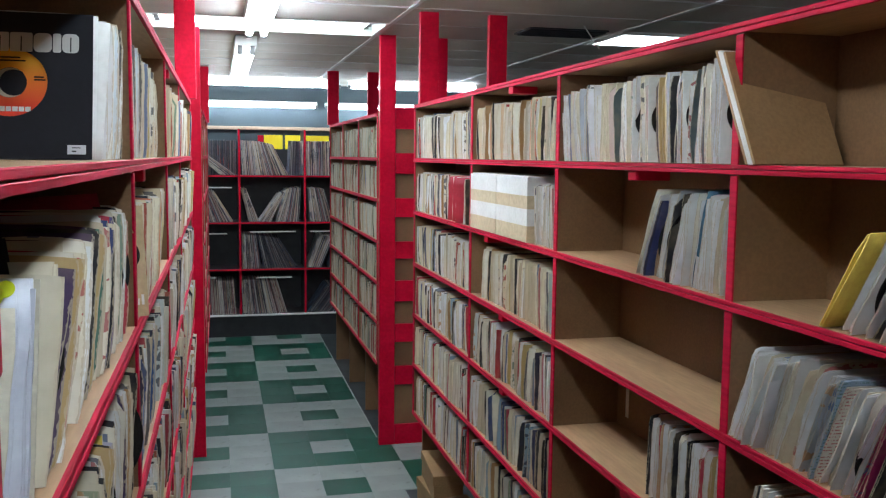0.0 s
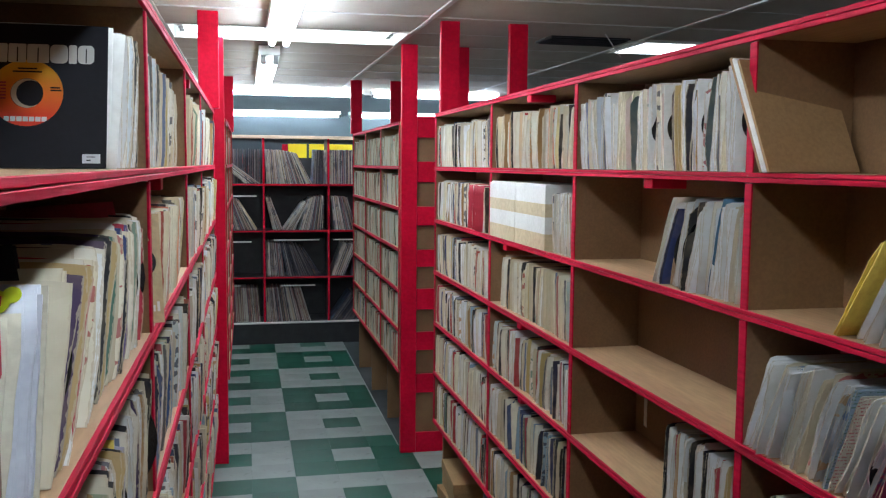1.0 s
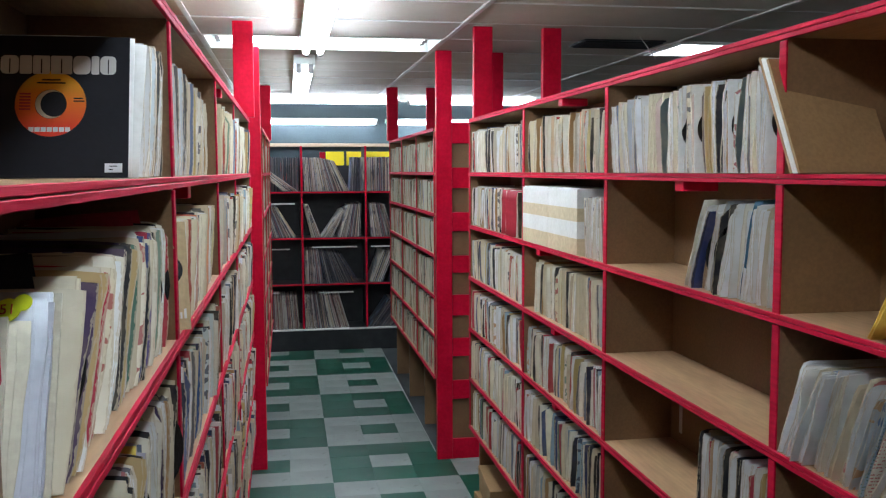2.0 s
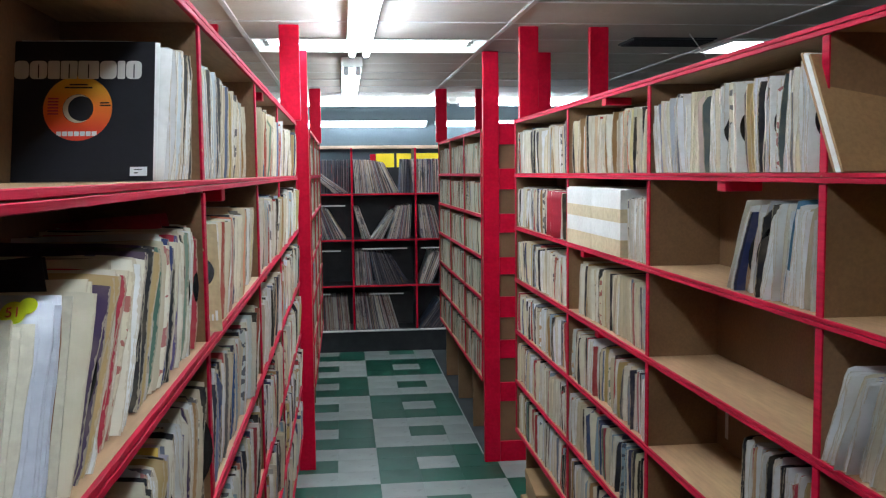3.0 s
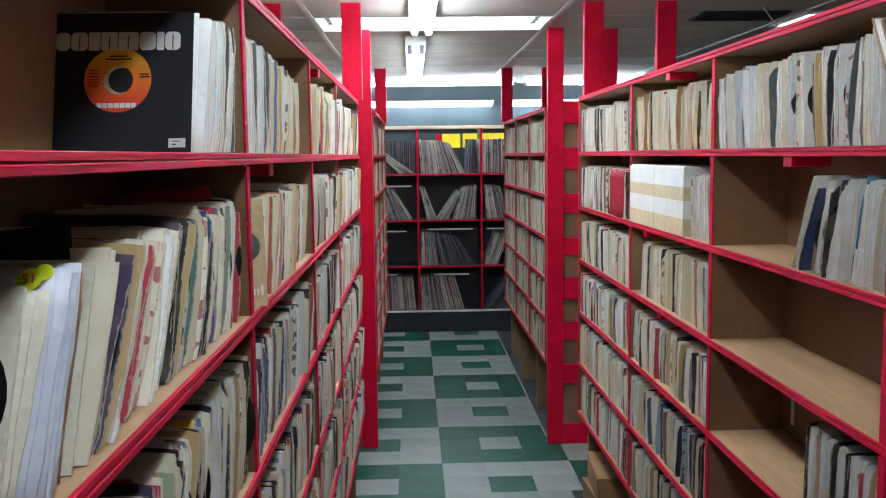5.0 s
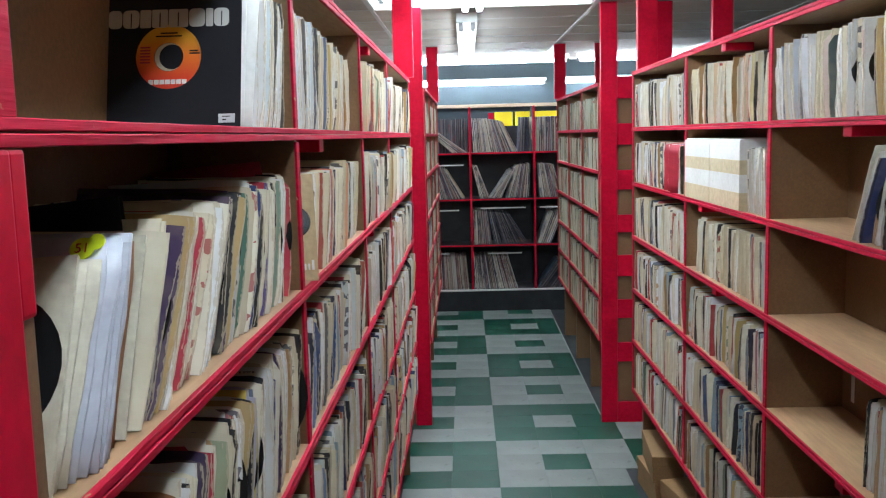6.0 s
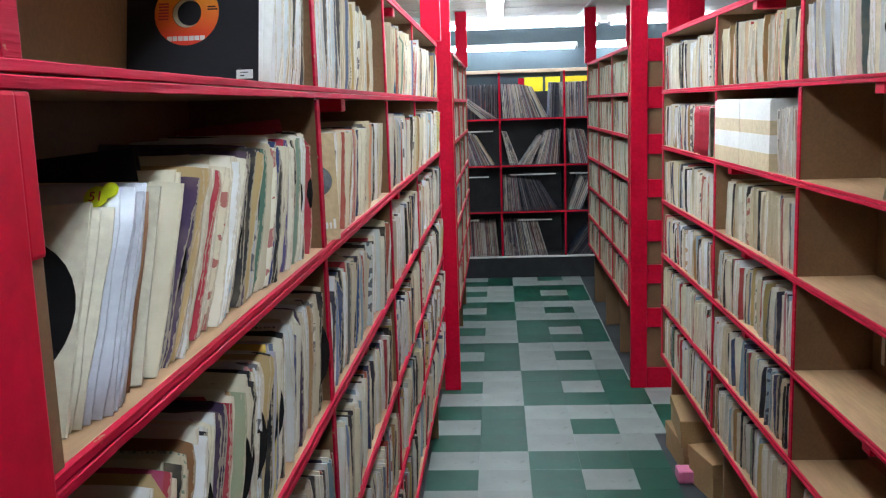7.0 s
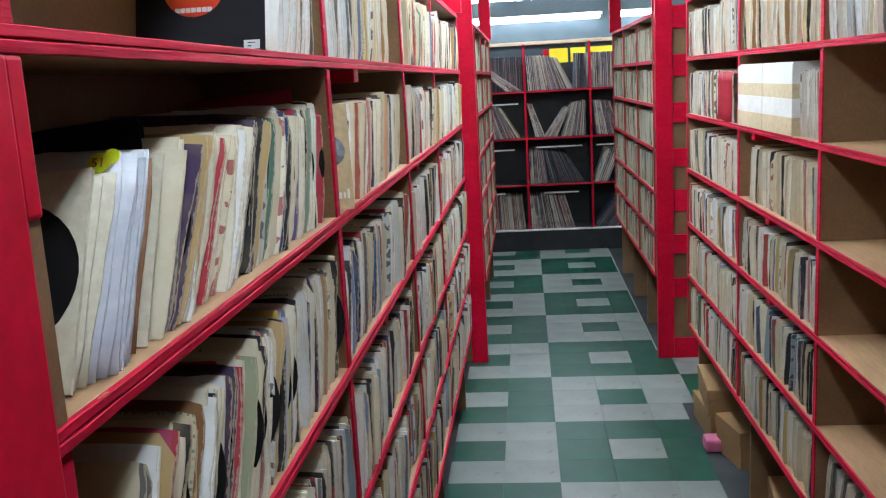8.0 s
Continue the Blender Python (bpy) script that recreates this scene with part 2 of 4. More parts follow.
# Darker, greener sleeve tones: the far aisle's dim light is put into the colour.
FAR_DIM_COLOURS = [(0.36, 0.38, 0.31), (0.47, 0.49, 0.41), (0.05, 0.06, 0.05), (0.40, 0.41, 0.33), (0.23, 0.26, 0.22), (0.52, 0.53, 0.45), (0.04, 0.05, 0.04), (0.43, 0.45, 0.38), (0.27, 0.22, 0.14), (0.45, 0.48, 0.42), (0.30, 0.08, 0.07)]
DARK_ALBUM = paper("dark_album_sleeves", DARKS, True, 0.2)
ALBUM = paper("album_sleeves", ALBUMS, True, 0.4)


# ---- mesh helpers ----
def slab(bm, x0, x1, y0, y1, z0, z1, bevel=0.0):
    r = bmesh.ops.create_cube(bm, size=1.0)
    for v in r["verts"]:
        v.co = Vector(((x0 + x1) / 2 + v.co.x * (x1 - x0), (y0 + y1) / 2 + v.co.y * (y1 - y0), (z0 + z1) / 2 + v.co.z * (z1 - z0)))
    if bevel:
        edges = list({e for v in r["verts"] for e in v.link_edges})
        bmesh.ops.bevel(bm, geom=edges, offset=bevel, segments=2, profile=0.6, affect="EDGES")
    return r


def mesh_of(name, bm, material):
    me = bpy.data.meshes.new(name)
    bm.to_mesh(me)
    bm.free()
    me.materials.append(material)
    return me


def part(name, bm, material, parent=None, label=""):
    ob = new(name, mesh_of(name, bm, material))
    ob.parent = parent
    if label:
        tagged(ob, label)
    return ob


def block(name, x0, x1, y0, y1, z0, z1, material, parent=None, bevel=0.002, label=""):
    bm = bmesh.new()
    slab(bm, x0, x1, y0, y1, z0, z1, bevel)
    return part(name, bm, material, parent, label)


def empty(name, label, category, group="", at=(0, 0, 0), kind=""):
    ob = new(name)
    ob.location = at
    ob.empty_display_size = 0.1
    return tagged(ob, label, category, group, kind)


def arrays(name, verts, faces, material, smooth=False, edge=None, edge_faces=()):
    me = bpy.data.meshes.new(name)
    me.from_pydata(verts, [], faces)
    me.materials.append(material)
    if edge:
        me.materials.append(edge)
        index = np.zeros(len(faces), dtype=np.int32)
        index[list(edge_faces)] = 1
        me.polygons.foreach_set("material_index", index)
    if smooth:
        me.shade_smooth()
    me.update()
    return me


# ---- setting: floor, walls, ceiling ----
X0, X1, Y0, Y1 = -2.6, 4.6, -3.2, 9.05
tagged(block("floor", X0 - 0.1, X1 + 0.1, Y0 - 0.1, Y1 + 0.1, -0.12, -0.006, DARKFLOOR, None, 0), "dark mottled floor under the record racks", "floor", kind="structure")
floor_tiles = empty("floor_tiles", "green and cream checkered vinyl tiles in the aisle", "floor", kind="structure")
tagged(block("wall_north", X0 - 0.1, X1 + 0.1, Y1, Y1 + 0.12, -0.1, CEIL + 0.1, TEAL, None, 0), "dark teal painted wall behind the album rack", "wall", kind="structure")
tagged(block("wall_south", X0 - 0.1, X1 + 0.1, Y0 - 0.12, Y0, -0.1, CEIL + 0.1, PLASTER, None, 0), "plain grey plaster wall", "wall", kind="structure")
tagged(block("wall_west", X0 - 0.12, X0, Y0, Y1, -0.1, CEIL + 0.1, PLASTER, None, 0), "plain grey plaster wall", "wall", kind="structure")
tagged(block("wall_east", X1, X1 + 0.12, Y0, Y1, -0.1, CEIL + 0.1, PLASTER, None, 0), "plain grey plaster wall", "wall", kind="structure")

PX, PY = 1.22, 0.5
CX, CY = 0.595, 4.765
TROFFERS = [(-1, 0)]


def build_ceiling():
    bm = bmesh.new()
    slab(bm, X0 - 0.1, X1 + 0.1, Y0 - 0.1, Y1 + 0.1, CEIL + 0.10, CEIL + 0.16)
    rng = random.Random(4)
    i0, i1 = math.floor((X0 - CX) / PX), math.ceil((X1 - CX) / PX)
    j0, j1 = math.floor((Y0 - CY) / PY), math.ceil((Y1 - CY) / PY)
    for i in range(i0, i1):
        for j in range(j0, j1):
            if (i, j) in TROFFERS:
                continue
            x, y = CX + i * PX, CY + j * PY
            d = rng.uniform(0, 0.005)
            slab(bm, max(x + 0.006, X0 - 0.09), min(x + PX - 0.006, X1 + 0.09), max(y + 0.006, Y0 - 0.09), min(y + PY - 0.006, Y1 + 0.09), CEIL + d, CEIL + 0.02 + d)
    ob = part("ceiling", bm, CEILING)
    tagged(ob, "suspended ceiling of stained fibre tiles", "ceiling", kind="structure")
    bm = bmesh.new()
    for i in range(i0, i1 + 1):
        x = CX + i * PX
        slab(bm, x - 0.011, x + 0.011, Y0, Y1, CEIL - 0.004, CEIL + 0.03)
    for j in range(j0, j1 + 1):
        y = CY + j * PY
        slab(bm, X0, X1, y - 0.006, y + 0.006, CEIL - 0.001, CEIL + 0.028)
    tagged(part("trim", bm, TBAR), "thin painted metal bars between ceiling tiles", "ceiling grid", kind="structure")


build_ceiling()


# ---- lamps ----
def tube_mesh(length, radius=0.016):
    bm = bmesh.new()
    bmesh.ops.create_cone(bm, cap_ends=True, segments=14, radius1=radius, radius2=radius, depth=length)
    return bm


def tube(parent, x, y, z, length, along, lit=None):
    ob = part("tube", tube_mesh(length), lit or TUBE, parent, "lit white fluorescent tube")
    ob.matrix_basis = pose(x, y, z, 90, 0, 0) if along == "y" else pose(x, y, z, 0, 90, 0)
    for s in (-1, 1):
        bm = bmesh.new()
        bmesh.ops.create_cone(bm, cap_ends=True, segments=14, radius1=0.017, radius2=0.014, depth=0.03)
        cap = part("socket", bm, STEEL, parent, "dark lamp socket")
        d = s * (length / 2 + 0.012)
        cap.matrix_basis = pose(x, y + d, z, 90, 0, 0) if along == "y" else pose(x + d, y, z, 0, 90, 0)


def strip(x, y0, y1, label, lit=None):
    top = empty("strip_lamp", label, "ceiling lamp", "fluorescent strip lamps")
    z = CEIL - 0.006
    block("housing", x - 0.06, x + 0.06, y0, y1, z - 0.055, z, ENAMEL, top, 0.004, "white enamelled metal housing")
    for s in (-1, 1):
        tube(top, x + s * 0.034, (y0 + y1) / 2, z - 0.085, y1 - y0 - 0.1, "y", lit)
        for y in (y0 + 0.02, y1 - 0.02):
            block("lamp_holder", x + s * 0.034 - 0.014, x + s * 0.034 + 0.014, y - 0.012, y + 0.012, z - 0.105, z - 0.05, STEEL, top, 0.003)


def troffer(i, j):
    x, y = CX + i * PX, CY + j * PY
    top = empty("troffer_lamp", "recessed ceiling lamp with bare fluorescent tubes", "ceiling lamp")
    bm = bmesh.new()
    z = CEIL + 0.09
    slab(bm, x + 0.01, x + PX - 0.01, y + 0.01, y + PY - 0.01, z, z + 0.008)
    slab(bm, x + 0.01, x + 0.02, y + 0.01, y + PY - 0.01, CEIL - 0.003, z)
    slab(bm, x + PX - 0.02, x + PX - 0.01, y + 0.01, y + PY - 0.01, CEIL - 0.003, z)
    slab(bm, x + 0.02, x + PX - 0.02, y + 0.01, y + 0.02, CEIL - 0.003, z)
    slab(bm, x + 0.02, x + PX - 0.02, y + PY - 0.02, y + PY - 0.01, CEIL - 0.003, z)
    part("reflector", bm, ENAMEL, top, "white enamelled reflector tray")
    for k in (0.2, 0.4, 0.6, 0.8):
        tube(top, x + PX / 2, y + PY * k, CEIL + 0.035, PX - 0.16, "x", TRAY_TUBE)


def panel(i, j):
    x, y = CX + i * PX, CY + j * PY
    top = empty("panel_lamp", "lit ceiling panel lamp with white diffuser, of one real and three added", "ceiling lamp")
    block("diffuser", x + 0.03, x + PX - 0.03, y + 0.03, y + PY - 0.03, CEIL - 0.012, CEIL + 0.01, DIFFUSER, top, 0.002, "glowing white diffuser")
    bm = bmesh.new()
    slab(bm, x + 0.008, x + 0.03, y + 0.008, y + PY - 0.008, CEIL - 0.014, CEIL + 0.01)
    slab(bm, x + PX - 0.03, x + PX - 0.008, y + 0.008, y + PY - 0.008, CEIL - 0.014, CEIL + 0.01)
    slab(bm, x + 0.03, x + PX - 0.03, y + 0.008, y + 0.03, CEIL - 0.014, CEIL + 0.01)
    slab(bm, x + 0.03, x + PX - 0.03, y + PY - 0.03, y + PY - 0.008, CEIL - 0.014, CEIL + 0.01)
    part("frame", bm, ENAMEL, top)


troffer(-1, 0)
panel(1, -0.2)
# Three unseen panels added beyond the racks to throw light over their tops.
panel(1, -7)
panel(-3, -1)
panel(-3, -7)
# Unseen strip, added above the camera to brighten the near racks.
strip(-0.08, -0.3, 2.1, "twin fluorescent strip lamp in a ceiling row of real and added ones", ADDED_NEAR_TUBE)
# Also added and unseen: lights sleeve faces from behind the camera.
strip(-0.08, -2.9, -0.5, "twin fluorescent strip lamp in a ceiling row of real and added ones", ADDED_BACK_TUBE)
strip(-0.08, 2.25, 4.69, "twin fluorescent strip lamp in a ceiling row of real and added ones")
strip(-0.105, 5.42, 7.85, "twin fluorescent strip lamp in a ceiling row of real and added ones", FAR_TUBE)


def tube_row(y, z, spans, label):
    for a, b in spans:
        top = empty("tube_lamp", label, "ceiling lamp", "rows of fluorescent tubes")
        tube(top, (a + b) / 2, y, z, b - a - 0.05, "x")
        block("housing", a, b, y + 0.03, y + (0.075 if z > 2.2 else 0.131), z + 0.005, z + (0.055 if z > 2.2 else 0.045), ENAMEL, top, 0.004)


tube_row(8.3, CEIL - 0.056, [(-2.0, -0.78), (-0.72, 0.80), (0.87, 2.07)], "bare fluorescent tube lamp under the ceiling")
tube_row(8.92, 2.125, [(-2.0, -0.84), (-0.78, 0.66), (0.74, 1.94)], "bare fluorescent tube lamp on the teal wall")

# dark air vent in the ceiling
vent = empty("ceiling_vent", "dark metal air vent in the ceiling", "vent")
block("backing", 1.30, 1.74, 4.66, 4.92, CEIL - 0.006, CEIL + 0.004, BLACKBOARD, vent, 0)
for k in range(7):
    block("slat", 1.31, 1.73, 4.68 + k * 0.034, 4.692 + k * 0.034, CEIL - 0.014, CEIL - 0.004, BLACKBOARD, vent, 0)


wire = block("wire", -0.0025, 0.0025, -0.001, 0.001, -0.14, 0, WHITEPAPER, None, 0)
wire.matrix_basis = pose(1.53, 4.5, CEIL - 0.006, 0, -38, 0)
tagged(wire, "thin white wire hanging from the ceiling", "wire")


# ---- posts ----
def post(x, y, z0, label, sx=0.089, sy=0.04):
    ob = block("post", x, x + sx, y, y + sy, z0, CEIL - 0.001, RED, None, 0.003)
    tagged(ob, label, "post", "red posts")


post(0.613, 5.185, 0.0, "red painted wooden post from floor to ceiling")
post(-0.442, 5.185, 0.0, "red painted wooden post from floor to ceiling")
post(0.652, 4.335, 1.907, "red painted wooden post on top of a rack")
post(0.985, 4.335, 1.907, "red painted wooden post on top of a rack")
post(-0.444, 4.335, 1.907, "red painted wooden post on top of a rack")
post(-0.80, 4.335, 1.907, "red painted wooden post on top of a rack")
post(0.583, 7.42, 1.907, "dark red painted post at the end of a rack")
post(0.904, 7.42, 1.907, "dark red painted post at the end of a rack")
post(-0.420, 7.40, 1.907, "dark red painted post at the end of a rack")
post(0.92, 5.23, 1.907, "red painted wooden post on top of a rack")

# ---- racks for singles ----
TH = 0.016
LEVELS = [1.656, 1.408, 1.161, 0.914, 0.670, 0.434]
FAR_LEVELS = [1.656, 1.424, 1.187, 0.951, 0.722, 0.483]
TOP = 1.906
DEEP = 0.2


def rough_edge(name, x0, x1, y0, y1, z0, z1, parent, label, rng, step=0.035):
    """A painted plywood edge along y: two plies with an uneven groove between them."""
    mid = z0 + (z1 - z0) * 0.52
    verts, faces = [], []
    for a, b, pull in ((z0, mid - 0.0006, 0.0), (mid + 0.0006, z1, 0.0006)):
        n = max(2, int((y1 - y0) / step))
        base = len(verts)
        for k in range(n + 1):
            y = y0 + (y1 - y0) * k / n
            w = [rng.uniform(-0.0007, 0.0007) for _ in range(4)]
            out = pull + w[0]
            xa, xb = (x0, x1 - out) if x1 < 0 else (x0 + out, x1)
            za, zb = a + w[1] * 0.6, b - abs(w[2]) * 0.6
            c = 0.0008
            if x1 < 0:
                verts += [(xa, y, za), (xb - c, y, za), (xb, y, za + c), (xb, y, zb - c), (xb - c, y, zb), (xa, y, zb)]
            else:
                verts += [(xb, y, zb), (xa + c, y, zb), (xa, y, zb - c), (xa, y, za + c), (xa + c, y, za), (xb, y, za)]
        for k in range(n):
            for i in range(6):
                j = (i + 1) % 6
                p, q = base + 6 * k, base + 6 * (k + 1)
                faces.append((p + i, p + j, q + j, q + i))
        faces += [tuple(range(base + 5, base - 1, -1)), tuple(range(base + 6 * n, base + 6 * n + 6))]
    ob = new(name, arrays(name, verts, faces, RED_WORN))
    ob.parent = parent
    tagged(ob, label)
    return ob


def rack(front, side, ys, levels, label, cleats=(), ends=(True, True), full=0.44):
    """A double rack: its shelves open towards the aisle at x = front and run along y."""
    top = empty("record_rack", label, "rack", "red-edged record racks")

    def across(a, b):
        return (front + side * a, front + side * b) if side > 0 else (front + side * b, front + side * a)

    y0, y1 = ys[0], ys[-1]
    inner = across(0.004, DEEP)
    edge = across(-0.002, 0.004)
    up = across(0.001, 0.005)
    whole = across(0.004, full)
    b = block("top_board", *whole, y0, y1, TOP - TH, TOP, PLY, top, 0.001)
    rng = random.Random(int(abs(front) * 1000))
    rough_edge("edge_strip", *across(-0.002, 0.004), y0, y1, TOP - 0.018, TOP + 0.001, b, "red painted plywood edge", rng)
    for z in levels:
        s = block("shelf", *inner, y0, y1, z - TH, z, PLY, top, 0.001)
        rough_edge("edge_strip", *edge, y0, y1, z - 0.0175, z, s, "red painted plywood edge", rng)
    block("back_panel", *across(DEEP, DEEP + 0.006), y0, y1, levels[-1] - TH, TOP - TH, BOARD, top, 0)
    block("rear_panel", *across(full - 0.006, full), y0, y1, levels[-1] - TH, TOP - TH, BOARD, top, 0)
    rows = [TOP] + list(levels)
    for y in ys:
        ya, yb = (y, y + 0.018) if y == y0 else ((y - 0.018, y) if y == y1 else (y - 0.009, y + 0.009))
        for k in range(len(levels)):
            zt, zb = rows[k] - TH, rows[k + 1]
            d = block("divider", *across(0.005, DEEP), ya, yb, zb, zt, BOARD, top, 0)
            bare = y == 0.714 and k == 1
            block("edge_strip", *up, ya - 0.002, yb + 0.002, zb, zt - 0.004, BOARD if bare else RED_WORN, d, 0.001, "bare board edge" if bare else "red painted edge")
        block("support", *across(0.05, 0.2), ya, yb, -0.006, levels[-1] - TH, BOARD, top, 0.001)
    for y, k in cleats:
        z = rows[k] - TH
        block("cleat", *across(0.006, 0.09), y - 0.022, y + 0.022, z - 0.024, z - 0.0005, RED, top, 0.003, "red painted cleat under the shelf")
    return top


R1 = [-1.03, -0.14, 0.75, 1.637, 2.517, 3.386, 4.385]
L1 = [-0.95, -0.18, 0.714, 1.59, 2.472, 3.25, 4.45]
R2 = [5.225, 5.95, 6.7, 7.475]
L2 = [5.225, 5.95, 6.7, 7.45]
XR, XL, XR2, XL2 = 0.636, -0.383, 0.604, -0.345
rack(XR, 1, R1, LEVELS, "tall double record rack with red shelf edges, partly empty", [(2.06, 1), (2.05, 4), (3.2, 2), (3.02, 3), (3.0, 4), (2.95, 0)])
rack(XL, -1, L1, LEVELS, "tall double record rack with red shelf edges, crammed full", [(1.85, 1), (2.7, 2), (2.75, 0), (2.0, 3)])
rack(XR2, 1, R2, FAR_LEVELS, "far record rack with red shelf edges and slatted end", [])
rack(XL2, -1, L2, FAR_LEVELS, "far record rack with red shelf edges", [])

# slatted end of the far rack
end = empty("rack_end", "rack end with red boards over brown hardboard", "rack end")
block("backing", 0.703, 1.01, 5.205, 5.222, 0.0, 1.936, BOARD, end, 0)
for za, zb in [(1.817, 1.936), (1.566, 1.682), (1.321, 1.428), (1.084, 1.182), (0.838, 0.957), (0.602, 0.707), (0.352, 0.461), (0.0, 0.117)]:
    block("board", 0.703, 1.01, 5.187, 5.2045, za, zb, RED, end, 0.002, "red painted board")


# ---- records ----
def sleeve_arrays(rng, n_x, n_z, w, h, t, lean, bend, wear):
    """One record sleeve as a closed, slightly bowed slab: front edge at x = 0, w deep, h high, t thick."""
    verts, faces = [], []
    p1, p2 = rng.uniform(0, 6.3), rng.uniform(0, 6.3)
    fold = rng.uniform(-1, 1)
    curl, c1, c2 = rng.uniform(0, 1) ** 2 * 0.0014 * min(1.0, bend / 0.0008), rng.uniform(0, 6.3), rng.uniform(2, 6)
    cut = [[rng.uniform(-wear, wear) for _ in range(n_z + 1)], [rng.uniform(-wear, wear) for _ in range(n_x + 1)]]
    for s in (-0.5, 0.5):
        for i in range(n_x + 1):
            for k in range(n_z + 1):
                u, v = i / n_x, k / n_z
                puff = 0.65 + 0.35 * math.sin(math.pi * u) * math.sin(math.pi * min(1, v + 0.1))
                x = u * w + (cut[0][k] if i == 0 else 0)
                z = v * h + (cut[1][i] if k == n_z else 0)
                if k == n_z and i == 0:
                    x, z = x + wear * 1.5, z - wear * 1.5
                y = s * t * puff + bend * math.sin(2.2 * u + p1) + bend * 0.8 * math.sin(2.6 * v + p2) + (bend * fold * 2.5 * (1 - u) ** 3 if k == n_z else 0) + curl * (1 - u) ** 3 * math.sin(c1 + c2 * v)
                verts.append((x, y + z * lean, z))
    m = (n_x + 1) * (n_z + 1)
    idx = lambda i, k: i * (n_z + 1) + k
    for i in range(n_x):
        for k in range(n_z):
            a, b, c, d = idx(i, k), idx(i + 1, k), idx(i + 1, k + 1), idx(i, k + 1)
            faces.append((a, b, c, d))
            faces.append((m + d, m + c, m + b, m + a))
    ring = [idx(i, 0) for i in range(n_x)] + [idx(n_x, k) for k in range(n_z)] + [idx(i, n_z) for i in range(n_x, 0, -1)] + [idx(0, k) for k in range(n_z, 0, -1)]
    for a, b in zip(ring, ring[1:] + ring[:1]):
        faces.append((b, a, m + a, m + b))
    return verts, faces


def sheet(rng, nx, nz, w, h, t, bow, curl, wear, ear):
    """One stiff paper sleeve: front edge at x = 0, w deep, h high, t thick; worn outline, bowed and curled."""
    u, v = np.meshgrid(np.linspace(0, 1, nx + 1) ** 1.5, np.linspace(0, 1, nz + 1), indexing="ij")
    j1 = np.array([rng.uniform(-wear, wear) for _ in range(nz + 1)])
    j2 = np.array([rng.uniform(-wear, wear) for _ in range(nx + 1)])
    x = u * w
    z = v * h
    x[0] += j1 + bow * np.sin(np.linspace(0, math.pi, nz + 1) + rng.uniform(-1, 1))
    z[:, -1] += j2
    x[0, -1] += ear
    z[0, -1] -= ear * rng.uniform(0.6, 1.2)
    x[0, 0] += wear * 2
    side = curl * (1 - u) ** 3 * np.sin(rng.uniform(0, 6.3) + rng.uniform(2, 7) * v)
    side += rng.uniform(-1, 1) * curl * 0.7 * v ** 3 * (1 - u)
    side += 0.0007 * np.sin(2.2 * u + rng.uniform(0, 6)) + 0.0006 * np.sin(2.6 * v + rng.uniform(0, 6))
    y = np.stack([side - t / 2, side + t / 2])
    both = np.stack([np.broadcast_to(x, y.shape), y, np.broadcast_to(z, y.shape)], -1).reshape(-1, 3)
    uv = np.stack([u * w, v * h], -1).reshape(-1, 2)
    return both, np.concatenate([uv, uv])


@functools.lru_cache(None)
def sheet_faces(nx, nz):
    m = (nx + 1) * (nz + 1)
    idx = lambda i, k: i * (nz + 1) + k
    f = []
    for i in range(nx):
        for k in range(nz):
            q = (idx(i, k), idx(i + 1, k), idx(i + 1, k + 1), idx(i, k + 1))
            f += [q, tuple(m + j for j in q[::-1])]
    flat = len(f)
    ring = [idx(i, 0) for i in range(nx)] + [idx(nx, k) for k in range(nz)] + [idx(i, nz) for i in range(nx, 0, -1)] + [idx(0, k) for k in range(nz, 0, -1)]
    f += [(b, a, m + a, m + b) for a, b in zip(ring, ring[1:] + ring[:1])]
    return np.array(f), flat


class Sleeves:
    """Gathers sheets into one mesh that keeps each sheet's colour and place."""

    def __init__(self):
        self.v, self.f, self.uv, self.col, self.fate, self.mat, self.n = [], [], [], [], [], [], 0

    def add(self, v, uv, faces, flat, colour, fate, flip=False):
        self.v.append(v)
        self.uv.append(uv)
        self.f.append((faces[:, ::-1] if flip else faces) + self.n)
        self.col.append(np.tile((*colour, 1.0), (len(v), 1)))
        self.fate.append(np.full(len(v), fate))
        mark = np.ones(len(faces), dtype=np.int32)
        mark[:flat] = 0
        self.mat.append(mark)
        self.n += len(v)

    def mesh(self, name):
        me = bpy.data.meshes.new(name)
        faces = np.concatenate(self.f)
        me.from_pydata(np.concatenate(self.v).tolist(), [], faces.tolist())
        me.materials.append(PAPER)
        me.materials.append(PAPER_RIM)
        me.polygons.foreach_set("material_index", np.concatenate(self.mat))
        uv = np.concatenate(self.uv)
        me.uv_layers.new(name="UVMap").data.foreach_set("uv", uv[faces.reshape(-1)].reshape(-1))
        me.attributes.new("paper", "FLOAT_COLOR", "POINT").data.foreach_set("color", np.concatenate(self.col).reshape(-1))
        me.attributes.new("fate", "FLOAT", "POINT").data.foreach_set("value", np.concatenate(self.fate))
        me.update()
        return me


